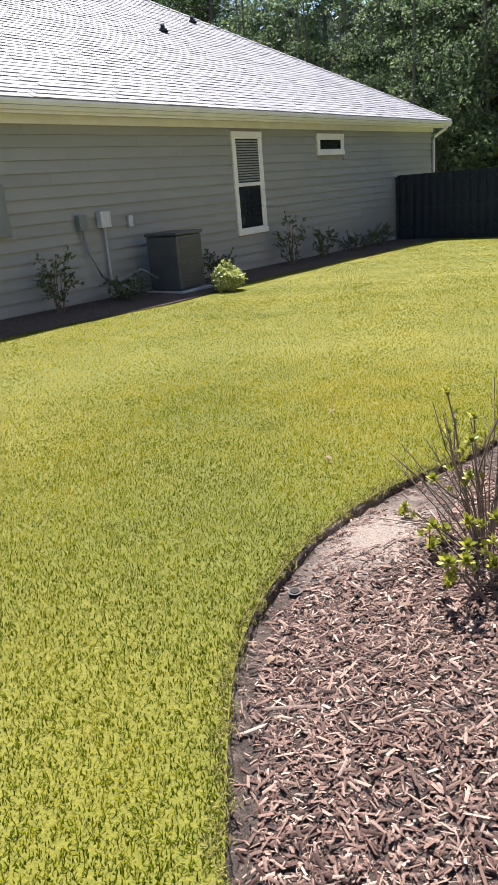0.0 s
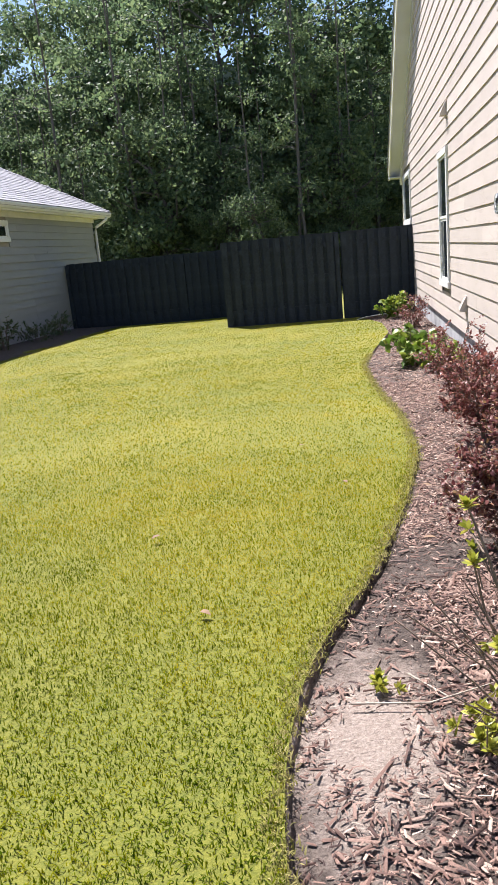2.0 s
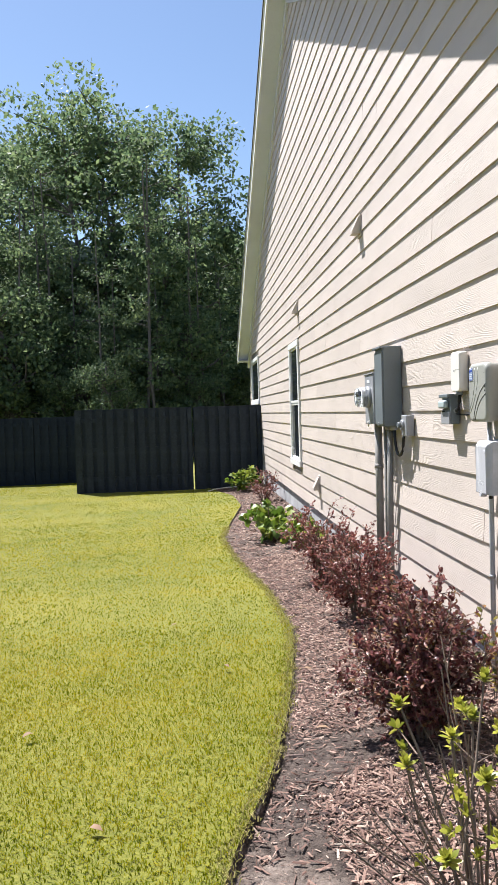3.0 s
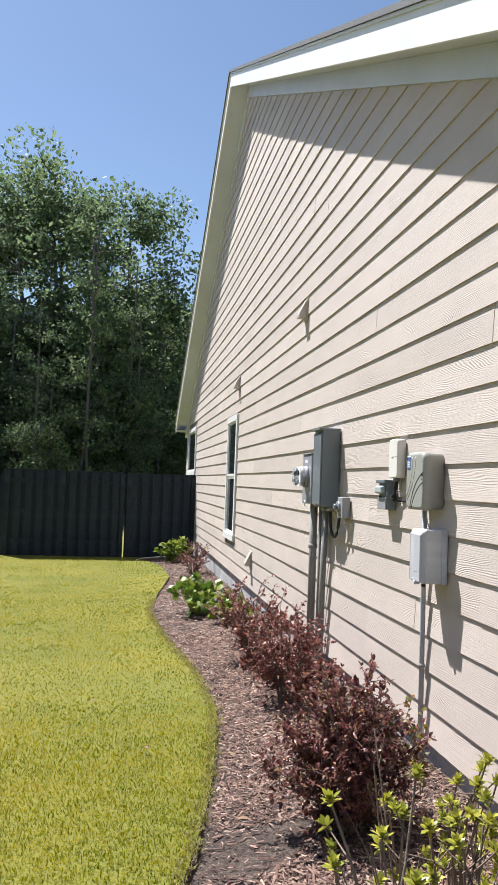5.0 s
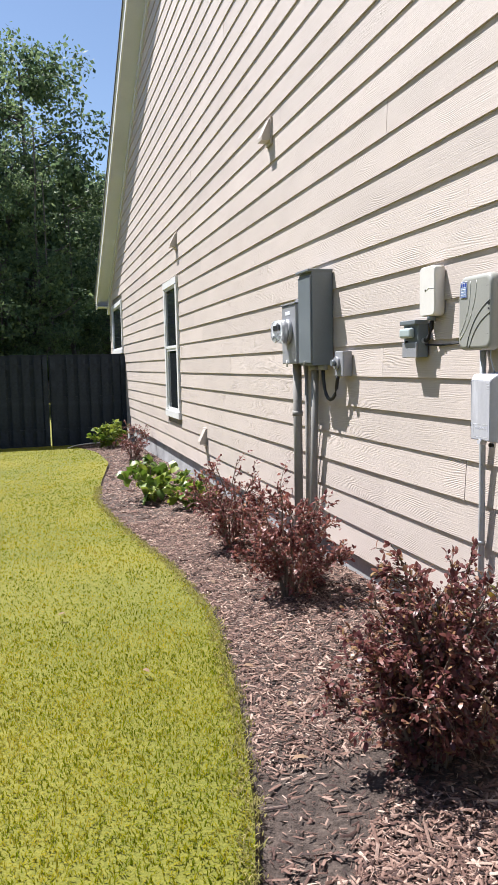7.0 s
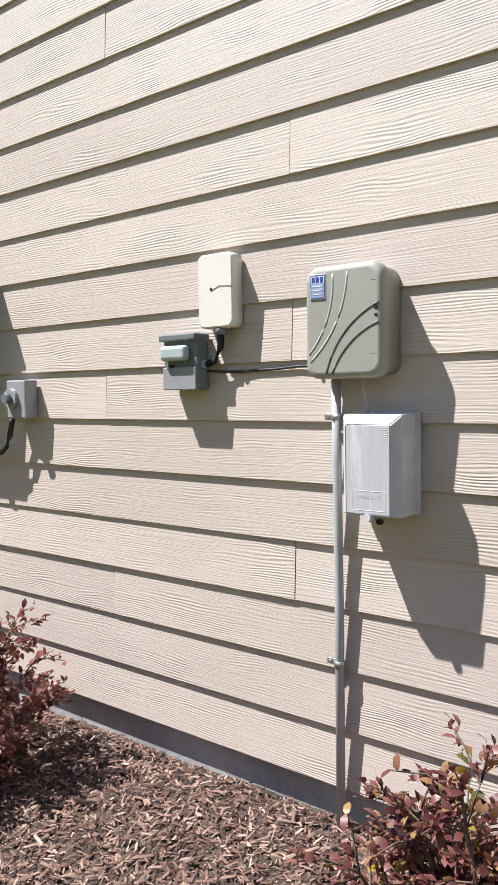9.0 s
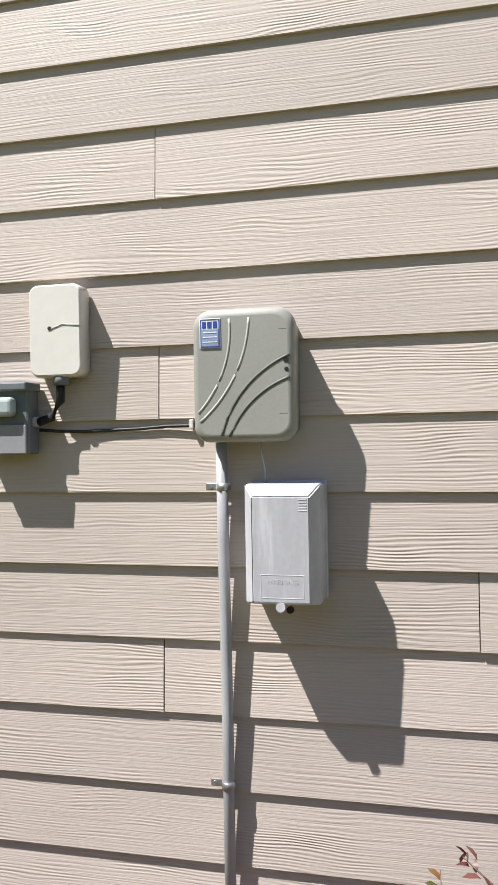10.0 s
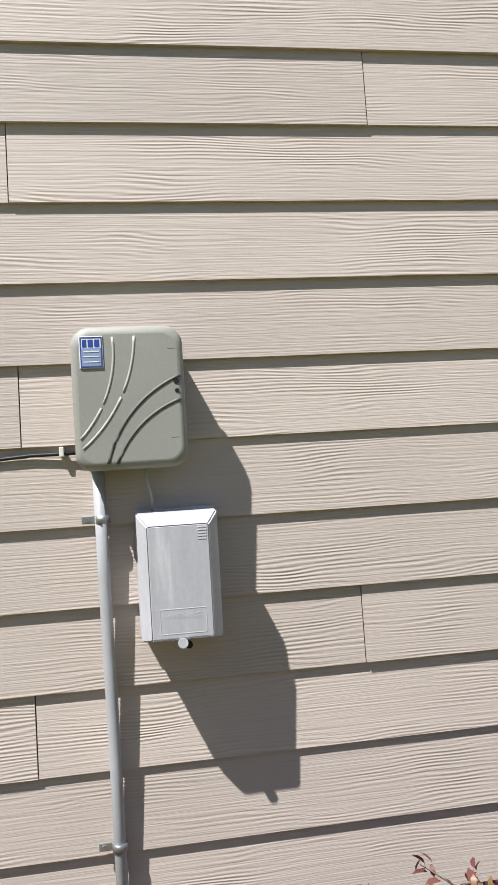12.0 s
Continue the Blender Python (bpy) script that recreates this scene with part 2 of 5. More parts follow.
RED_PALE = leaf_material("russet_leaves", [(0.05, (0.07, 0.024, 0.026)), (0.45, (0.20, 0.065, 0.062)), (0.8, (0.33, 0.14, 0.115)), (0.97, (0.4, 0.26, 0.11))], 0.4, 0.35)
LIME_LEAF = leaf_material("azalea_leaves", [(0.05, (0.11, 0.14, 0.015)), (0.45, (0.28, 0.29, 0.035)), (0.85, (0.48, 0.44, 0.08)), (0.97, (0.5, 0.36, 0.06))], 0.4, 0.35)
GREEN_LEAF = leaf_material("hydrangea_leaves", [(0.05, (0.04, 0.085, 0.012)), (0.45, (0.12, 0.19, 0.022)), (0.9, (0.33, 0.36, 0.06))], 0.4, 0.35)
YOUNG_LEAF = leaf_material("young_leaves", [(0.05, (0.06, 0.075, 0.02)), (0.35, (0.13, 0.135, 0.035)), (0.65, (0.36, 0.26, 0.04)), (0.85, (0.22, 0.07, 0.05))], 0.4, 0.35)
TREE_LEAF = leaf_material("oak_leaves", [(0.05, (0.058, 0.098, 0.058)), (0.5, (0.12, 0.175, 0.088)), (0.9, (0.23, 0.285, 0.14))], 0.6, 0.5)
PINE_LEAF = leaf_material("pine_needles", [(0.05, (0.05, 0.08, 0.045)), (0.5, (0.10, 0.145, 0.07)), (0.9, (0.17, 0.21, 0.10))], 0.45, 0.4)
TWIG = bark_material("twigs", (0.22, 0.16, 0.12))
TWIG_PALE = bark_material("bleached_stick", (0.42, 0.35, 0.28))


# ---- mesh helpers ----
def box(bm, x0, x1, y0, y1, z0, z1):
    vs = [bm.verts.new((x, y, z)) for x in (x0, x1) for y in (y0, y1) for z in (z0, z1)]
    for q in ((0, 1, 3, 2), (4, 6, 7, 5), (0, 4, 5, 1), (2, 3, 7, 6), (0, 2, 6, 4), (1, 5, 7, 3)):
        bm.faces.new([vs[i] for i in q])
    return vs


def soft_box(bm, x0, x1, y0, y1, z0, z1, r=0.004, seg=2):
    tmp = bmesh.new()
    box(tmp, x0, x1, y0, y1, z0, z1)
    bmesh.ops.bevel(tmp, geom=tmp.edges[:], offset=r, segments=seg, affect="EDGES", profile=0.5)
    joined(bm, tmp)


def joined(bm, tmp):
    me = bpy.data.meshes.new("tmp")
    tmp.to_mesh(me)
    tmp.free()
    bm.from_mesh(me)
    bpy.data.meshes.remove(me)


def tube(bm, pts, r, seg=8, r_end=None, cap=True):
    """A round bar along a line of points, tapering to r_end."""
    pts = [Vector(p) for p in pts]
    rings = []
    for i, p in enumerate(pts):
        d = (pts[min(i + 1, len(pts) - 1)] - pts[max(i - 1, 0)]).normalized()
        a = d.orthogonal().normalized() if abs(d.z) > 0.9 else d.cross(Vector((0, 0, 1))).normalized()
        b = d.cross(a)
        rr = r if r_end is None else r + (r_end - r) * i / (len(pts) - 1)
        rings.append([bm.verts.new(p + rr * (math.cos(2 * math.pi * k / seg) * a + math.sin(2 * math.pi * k / seg) * b)) for k in range(seg)])
    for u, v in zip(rings, rings[1:]):
        for k in range(seg):
            f = bm.faces.new((u[k], u[(k + 1) % seg], v[(k + 1) % seg], v[k]))
            f.smooth = True
    if cap:
        bm.faces.new(rings[0][::-1])
        bm.faces.new(rings[-1])


def prism(bm, outline, axis, a, b):
    """An outline of (u, v) pushed from a to b along the axis x, y or z."""
    def place(u, v, w):
        return {"x": (w, u, v), "y": (u, w, v), "z": (u, v, w)}[axis]
    lo = [bm.verts.new(place(u, v, a)) for u, v in outline]
    hi = [bm.verts.new(place(u, v, b)) for u, v in outline]
    n = len(outline)
    for i in range(n):
        bm.faces.new((lo[i], lo[(i + 1) % n], hi[(i + 1) % n], hi[i]))
    bm.faces.new(lo[::-1])
    bm.faces.new(hi)


def mesh_of(bm, name, mat):
    bmesh.ops.recalc_face_normals(bm, faces=bm.faces[:])
    me = bpy.data.meshes.new(name)
    bm.to_mesh(me)
    bm.free()
    me.materials.append(mat)
    return me


def part(name, bm, mat, parent=None, label=""):
    ob = new(name, bm if isinstance(bm, bpy.types.Mesh) else mesh_of(bm, name, mat))
    ob.parent = parent
    return tagged(ob, label)


def thing(name, loc, label, category, group="", kind=""):
    ob = new(name)
    ob.empty_display_size = 0.1
    ob.location = loc
    return tagged(ob, label, category, group, kind)


def raw_mesh(name, verts, faces, mat, smooth=False):
    me = bpy.data.meshes.new(name)
    me.from_pydata(verts, [], faces)
    me.materials.append(mat)
    if smooth:
        me.shade_smooth()
    return me


def array_mesh(name, verts, tris, mat):
    """A large mesh of triangles from numpy arrays."""
    me = bpy.data.meshes.new(name)
    me.vertices.add(len(verts))
    me.vertices.foreach_set("co", np.asarray(verts, dtype=np.float32).ravel())
    me.loops.add(len(tris) * 3)
    me.loops.foreach_set("vertex_index", np.asarray(tris, dtype=np.int32).ravel())
    me.polygons.add(len(tris))
    me.polygons.foreach_set("loop_start", np.arange(0, len(tris) * 3, 3, dtype=np.int32))
    me.update(calc_edges=True)
    me.materials.append(mat)
    return me


# ---- ground, lawn and bed ----
rng = np.random.default_rng(7)
EDGE = [(2.3, -1.4), (0.8, -0.6), (-0.25, 0.1), (-0.6, 0.55), (-0.9, 0.97), (-1.12, 1.29), (-1.27, 1.51), (-1.42, 1.8), (-1.5, 2.1), (-1.55, 2.45), (-1.55, 2.75), (-1.52, 3.05),
        (-1.44, 3.32), (-1.28, 3.76), (-1.09, 4.65), (-0.93, 5.75), (-0.95, 6.85), (-1.12, 8.45), (-1.21, 10.0), (-1.03, 11.6), (-0.75, 13.6), (-0.78, 15.5), (-1.1, 17.0), (-1.15, 17.44)]
EDGE_X, EDGE_Y = np.array([p[0] for p in EDGE]), np.array([p[1] for p in EDGE])


def edge_x(y):
    """The bed's edge, smoothed between its turning points."""
    y = np.asarray(y, dtype=float)
    return sum(np.interp(y + d, EDGE_Y, EDGE_X) for d in (-0.16, -0.08, 0, 0.08, 0.16)) / 5


def grade(y):
    """The lie of the land: a gentle fall towards the back fence."""
    return -0.02 * np.clip(np.asarray(y, dtype=float) - 4, 0, 26)


def sheet(name, xs, ys, height, mat, smooth=True):
    """A grid; xs is a function of y that gives the row's x values."""
    verts, faces = [], []
    for y in ys:
        for x in xs(y):
            verts.append((x, y, height(x, y)))
    n = len(xs(ys[0]))
    for j in range(len(ys) - 1):
        for i in range(n - 1):
            k = j * n + i
            faces.append((k, k + 1, k + n + 1, k + n))
    return raw_mesh(name, verts, faces, mat, smooth)


far_axis = [-400, -150, -70, -40, -25, -15, -8, -3, 0, 3, 8, 15, 25, 40, 70, 150, 400]
ground = new("ground", sheet("ground", lambda y: far_axis, [-400, -100, -30, -5, 0, 4, 8, 12, 18, 24, 30, 45, 80, 150, 400],
                             lambda x, y: float(grade(y)) - 0.07 - (0.25 if y > 31 else 0), LAWN))
tagged(ground, "earth that runs on under grass and woods to the horizon", "ground", kind="structure")


def lawn_height(x, y):
    """The turf's surface: the grade with slow swells and small humps."""
    x, y = np.asarray(x, dtype=float), np.asarray(y, dtype=float)
    swell = np.sin(0.83 * x + 0.41 * y + 1.3) + np.sin(0.57 * y - 0.66 * x)
    hump = np.sin(3.1 * x + 1.7 * y) + np.sin(4.3 * y - 2.2 * x + 0.7)
    return grade(y) + 0.006 * swell + 0.003 * hump


lawn_rows = list(np.arange(-1.2, 8, 0.06)) + list(np.arange(8, 32, 0.25))
spread = np.concatenate([[0.0, 0.012], np.linspace(0.05, 1.0, 10), np.linspace(1.3, 22, 40)])
verts_fn = lambda y: [float(edge_x(y)) - s for s in spread] if y < 17.4 else [0.4 - s for s in spread * 1.05]
lawn = new("lawn", sheet("lawn", verts_fn, lawn_rows, lambda x, y: float(lawn_height(x, y)), LAWN))
tagged(lawn, "sunlit yellow-green mown lawn between the two houses", "lawn", kind="structure")

skirt_v, skirt_f = [], []
for i, y in enumerate(np.arange(-1.2, 17.4, 0.04)):
    x = float(edge_x(y))
    w = 0.014 * noise.noise((y * 9, 0, 0)) + 0.008 * noise.noise((y * 31, 0, 7))
    z = float(lawn_height(x, y))
    skirt_v += [(x - 0.004, y, z - 0.001), (x + 0.008 + w, y, z - 0.018), (x + 0.018 + 1.5 * w, y, z - 0.075)]
    if i:
        k = 3 * i
        skirt_f += [(k - 3, k, k + 1, k - 2), (k - 2, k + 1, k + 2, k - 1)]
lawn_edge = part("cut_edge", raw_mesh("cut_edge", skirt_v, skirt_f, SOIL), SOIL, lawn, "spade-cut dark earth edge")


def bed_height(x, y):
    t = np.clip((x - float(edge_x(y))) / 0.9, 0, 1)
    return float(grade(y)) - 0.036 + 0.081 * float(t) + 0.02 * noise.noise((x * 2.2, y * 2.2, 5)) + 0.008 * noise.noise((x * 9, y * 9, 8))


bed_x = lambda y: [float(edge_x(y)) - 0.03 + s * ((0.12 if y > 3.2 else 2.4) - float(edge_x(y)) + 0.03) for s in np.linspace(0, 1, 28)]
bed = new("mulch_bed", sheet("mulch_bed", bed_x, list(np.arange(-1.2, 17.43, 0.07)), bed_height, SOIL))
tagged(bed, "planting bed of brown soil and shredded bark with a sandy washout", "flower bed", kind="structure")


def grass_patch(count, xlo, xhi, ylo, yhi, height, width, keep):
    """Arrays of bent blades, three triangles each."""
    y = rng.uniform(ylo, yhi, count)
    x = rng.uniform(xlo, xhi, count)
    ok = ((x < edge_x(y) - 0.006) | (xlo == 0)) & keep(x, y)
    x, y = x[ok], y[ok]
    n = len(x)
    z = lawn_height(x, y) - 0.003
    a = rng.uniform(0, 2 * np.pi, n)
    lean = rng.uniform(0.35, 1.6, n)
    h = height * rng.uniform(0.45, 1.15, n)
    w = width * rng.uniform(0.7, 1.3, n)
    d = np.stack([np.cos(a), np.sin(a)], 1)
    s = np.stack([-np.sin(a), np.cos(a)], 1)
    base = np.stack([x, y], 1)
    v = np.zeros((n, 5, 3))
    for k, (up, out, half) in enumerate(((0, 0, -0.5), (0, 0, 0.5), (0.62, 0.35, -0.42), (0.62, 0.35, 0.42), (1.0, 1.0, 0))):
        v[:, k, :2] = base + d * (h * lean * out * 0.8)[:, None] + s * (w * half)[:, None]
        v[:, k, 2] = z + h * up * np.cos(lean * 0.6)
    t = np.array([[0, 1, 3], [0, 3, 2], [2, 3, 4]])
    return v.reshape(-1, 3), (np.arange(n)[:, None, None] * 5 + t).reshape(-1, 3)


def stack_arrays(pieces):
    vs, ts, at = [], [], 0
    for v, t in pieces:
        vs.append(v)
        ts.append(t + at)
        at += len(v)
    return np.concatenate(vs), np.concatenate(ts)


clear = lambda x, y: ((y < 17.3) | ((x < -4.2) & (y < 20.9))) & (x > -7.8)
near_line = lambda x, y: np.hypot(np.maximum(0, np.abs(x + 1.9) - 0.6), np.maximum(0, np.abs(y - 2.4) - 1.2))
thin = lambda x, y, a, b: rng.uniform(0, 1, len(x)) < np.clip((b - near_line(x, y)) / (b - a), 0, 1)
pieces = [
    grass_patch(330000, -5.0, -0.5, 0.0, 6.6, 0.020, 0.0038, lambda x, y: clear(x, y) & thin(x, y, 1.0, 2.6)),
    grass_patch(270000, -7.8, -0.5, -0.2, 12.5, 0.018, 0.0065, lambda x, y: clear(x, y) & ~thin(x, y, 0.8, 2.2) & thin(x, y, 4.5, 9.0)),
    grass_patch(115000, -7.8, -0.5, 4.0, 21.0, 0.017, 0.014, lambda x, y: clear(x, y) & ~thin(x, y, 3.0, 7.0)),
]
grass = new("grass", array_mesh("grass", *stack_arrays(pieces), BLADES))
tagged(grass, "short broad-bladed turf grass, yellow-green with straw tips", "grass", kind="stuff")
ey = rng.uniform(0.2, 11.0, 15000)
ex = edge_x(ey) - 0.006 + rng.normal(-0.012, 0.02, len(ey)) + 0.012 * np.sin(ey * 23) + 0.01 * np.sin(ey * 61)
ev, et = grass_patch(len(ey), 0, 1, 0, 1, 0.02, 0.0042, lambda x, y: np.ones(len(x), bool))
ev = ev.reshape(-1, 5, 3)
own = ev[:, :2].mean(axis=1)
ev[:, :, 0] += (ex - own[:, 0])[:, None]
ev[:, :, 1] += (ey - own[:, 1])[:, None]
ev[:, :, 2] += (lawn_height(ex, ey) - lawn_height(own[:, 0], own[:, 1]))[:, None] - 0.002
fringe = new("grass_fringe", array_mesh("grass_fringe", ev.reshape(-1, 3), et, STRAW))
tagged(fringe, "dry straw-coloured runners along the cut turf edge", "grass", kind="stuff")


def chips(count, xlo, xhi, ylo, yhi, size, keep):
    """Flat splinters of shredded bark, each a tilted wedge."""
    y = rng.uniform(ylo, yhi, count)
    x = rng.uniform(xlo, xhi, count)
    ok = (x > edge_x(y) + 0.03) & ((x < 0.02) | (y < 3.1)) & keep(x, y)
    x, y = x[ok], y[ok]
    n = len(x)
    z = np.array([bed_height(a, b) for a, b in zip(x, y)]) + rng.uniform(0.0, 0.016, n)
    length = size * np.minimum(rng.lognormal(0, 0.55, n), 2.8)
    wide = np.minimum(length * rng.uniform(0.10, 0.36, n), 0.012)
    thick = wide * rng.uniform(0.2, 0.45, n)
    a, p, r = rng.uniform(0, 2 * np.pi, n), rng.normal(0, 0.22, n), rng.normal(0, 0.5, n)
    ax = np.stack([np.cos(a) * np.cos(p), np.sin(a) * np.cos(p), np.sin(p)], 1)
    side = np.stack([-np.sin(a) * np.cos(r), np.cos(a) * np.cos(r), np.sin(r)], 1)
    up = np.cross(ax, side)
    c = np.stack([x, y, z], 1)
    v = np.zeros((n, 6, 3))
    for k, (u, s, t) in enumerate(((-0.5, -0.3, 0), (-0.42, 0.45, 0), (0.5, 0.25, 0), (0.4, -0.5, 0), (-0.3, 0, 1), (0.35, 0, 1))):
        v[:, k] = c + ax * (length * u)[:, None] + side * (wide * s)[:, None] + up * (thick * t)[:, None]
    f = np.array([[0, 4, 1], [1, 4, 5], [1, 5, 2], [2, 5, 3], [3, 5, 4], [3, 4, 0]])
    return v.reshape(-1, 3), (np.arange(n)[:, None, None] * 6 + f).reshape(-1, 3)


def bare(x, y):
    """Where the mulch has washed off the sand and the trodden soil strip, few chips lie."""
    sand = np.hypot((x + 1.33) * 1.9, y - 2.72) < rng.uniform(0.12, 0.72, len(x))
    strip = (x - edge_x(y) < 0.36 + 0.1 * np.sin(y * 5)) & (y > 3.0) & (y < 4.1) & (rng.uniform(0, 1, len(x)) < 0.8)
    rim = (x - edge_x(y) < 0.10) & (y < 2.6) & (rng.uniform(0, 1, len(x)) < 0.7)
    return ~(sand | strip | rim)


mulch = new("mulch", array_mesh("mulch", *stack_arrays([
    chips(74000, -1.6, 0.5, 0.3, 3.7, 0.018, bare),
    chips(15000, -1.6, 0.5, 0.3, 3.7, 0.030, bare),
    chips(1000, -1.6, 0.5, 0.3, 3.7, 0.06, bare),
    chips(62000, -1.35, 0.02, 3.4, 8.5, 0.017, bare),
    chips(9000, -1.35, 0.02, 3.4, 8.5, 0.029, bare),
    chips(18000, -1.35, 0.02, 8.0, 17.4, 0.036, bare)]), CHIPS))
tagged(mulch, "shredded reddish-brown bark mulch, sun-bleached on top", "mulch", kind="stuff")


# ---- houses ----
ROW, LAP0 = 0.178, 0.143
JOINTS = {0: (3.89,), 2: (5.6,), 3: (4.80,), 4: (4.06,), 6: (5.61,), 7: (4.80,), 10: (4.80,), 11: (3.98, 6.5), 13: (5.56,), 16: (4.02,), 20: (6.86,)}


def plank_mesh(y0, y1, lo=None, hi=None, proud=0.0):
    """One lapped plank whose lower edge stands out; lo, hi: the y limits of its top edge where the gable cuts it."""
    lo, hi = (y0 if lo is None else lo), (y1 if hi is None else hi)
    h = ROW + 0.02
    out, back = 0.0, 0.0115
    v = [(out, y0, 0), (out, y1, 0), (back, hi, h), (back, lo, h), (out + 0.011, y0, 0), (out + 0.011, y1, 0), (back + 0.009, hi, h), (back + 0.009, lo, h)]
    f = [(0, 1, 2, 3), (4, 7, 6, 5), (0, 4, 5, 1), (3, 2, 6, 7), (0, 3, 7, 4), (1, 5, 6, 2)]
    return v, f


PEAK_Y, PEAK_Z, SLOPE = 11.5, 7.30, 0.508
WALL_Y0, WALL_Y1 = 2.8, 20.2


def rake_z(y):
    return PEAK_Z - SLOPE * abs(y - PEAK_Y)


bm = bmesh.new()
prism(bm, [(WALL_Y0, LAP0 + 0.012), (WALL_Y1, LAP0 + 0.012), (WALL_Y1, rake_z(WALL_Y1)), (PEAK_Y, PEAK_Z), (WALL_Y0, rake_z(WALL_Y0))], "x", 0.03, 0.2)
WALL_CORE = plain("sheathing", (0.3, 0.27, 0.23), 0.9)
house = thing("house", (0, PEAK_Y, 0), "tan lap-sided house with a gable wall above a planting bed", "house")
house.location = (0, 0, 0)
wall_gable = part("gable_wall", bm, WALL_CORE, house, "gable wall clad in tan wood-grain planks")
W1 = (11.42, 12.4, 0.60, 2.43)
W2 = (17.6, 19.5, 1.58, 2.68)


def hides(w, y0, y1, z):
    return z + ROW > w[2] + 0.02 and z < w[3] - 0.02 and y1 > w[0] and y0 < w[1]


jrng = random.Random(5)
for k in range(41):
    z = LAP0 + ROW * k
    top = z + ROW + 0.02
    half0, half1 = (PEAK_Z - 0.06 - z) / SLOPE, (PEAK_Z - 0.06 - top) / SLOPE
    y0, y1 = max(WALL_Y0, PEAK_Y - half0), min(WALL_Y1, PEAK_Y + half0)
    t0, t1 = max(WALL_Y0, PEAK_Y - max(half1, 0)), min(WALL_Y1, PEAK_Y + max(half1, 0))
    if y1 - y0 < 0.1:
        break
    cuts = list(JOINTS.get(k, ()))
    at = cuts[-1] if cuts else y0 + 0.406 * jrng.randint(4, 9)
    if not cuts:
        cuts = [at] if at > 7.2 else []
        at = max(at, 7.2)
    while at + 3.66 < y1:
        at += 0.406 * jrng.randint(7, 9)
        cuts.append(at)
    spans, at = [], y0
    for c in [c for c in cuts if y0 + 0.3 < c < y1 - 0.3] + [y1]:
        spans.append((at, c))
        at = c
    for a, b in spans:
        bits = [(a, b)]
        for w in (W1, W2):
            if hides(w, a, b, z):
                bits = [q for a2, b2 in bits for q in ((a2, min(b2, w[0])), (max(a2, w[1]), b2)) if q[1] - q[0] > 0.03]
        for a2, b2 in bits:
            lo, hi = (t0 if a2 == y0 else a2 + 0.0013), (t1 if b2 == y1 else b2 - 0.0013)
            v, f = plank_mesh(a2 + 0.0013, b2 - 0.0013, min(lo, hi), max(lo, hi))
            ob = part("plank", raw_mesh("plank", v, f, SIDING), SIDING, wall_gable)
            ob.location = (jrng.uniform(-0.001, 0.001), 0, z)

bm = bmesh.new()
box(bm, 0.042, 0.3, WALL_Y0, WALL_Y1, -0.7, LAP0 + 0.01)
part("foundation", bm, CONCRETE, house, "grey concrete slab edge")
OVER = 0.29


def rake_strip(name, mat, x0, x1, d0, d1, label=""):
    """A board along both rakes; d0, d1: its lower and upper edge above the soffit line."""
    for side in (-1, 1):
        e = 9.0
        bm = bmesh.new()
        prism(bm, [(PEAK_Y, PEAK_Z + d0), (PEAK_Y + side * e, PEAK_Z - SLOPE * e + d0), (PEAK_Y + side * e, PEAK_Z - SLOPE * e + d1), (PEAK_Y, PEAK_Z + d1)], "x", x0, x1)
        part(name, bm, mat, house, label)


rake_strip("frieze_board", TRIM, -0.022, 0.03, -0.165, -0.001, "pale grey frieze board under the rake")
rake_strip("soffit", TRIM, -OVER + 0.012, 0.03, 0.0, 0.015)
rake_strip("fascia", TRIM_WHITE, -OVER, -OVER + 0.025, -0.04, 0.15, "white rake fascia")
rake_strip("drip_edge", TRIM_WHITE, -OVER - 0.015, -OVER + 0.03, 0.151, 0.17)
rake_strip("roof", SHINGLE_DARK, -OVER - 0.03, 11.0, 0.171, 0.21, "dark asphalt shingle roof")
bm = bmesh.new()
box(bm, -OVER, 10.9, WALL_Y1 + 0.22, WALL_Y1 + 0.26, rake_z(WALL_Y1 + 0.3) - 0.02, rake_z(WALL_Y1 + 0.3) + 0.16)
part("eave_fascia", bm, TRIM_WHITE, house)
bm = bmesh.new()
box(bm, -OVER + 0.01, 10.9, WALL_Y1, WALL_Y1 + 0.22, rake_z(WALL_Y1 + 0.3), rake_z(WALL_Y1 + 0.3) + 0.02)
part("eave_soffit", bm, TRIM, house)
for name, a in (("front_wall", (0.2, 10.8, WALL_Y0, WALL_Y0 + 0.15)), ("rear_wall", (0.2, 10.8, WALL_Y1 - 0.15, WALL_Y1)), ("far_wall", (10.65, 10.8, WALL_Y0, WALL_Y1))):
    bm = bmesh.new()
    box(bm, *a, -0.6, rake_z(WALL_Y0))
    part(name, bm, SIDING, house)


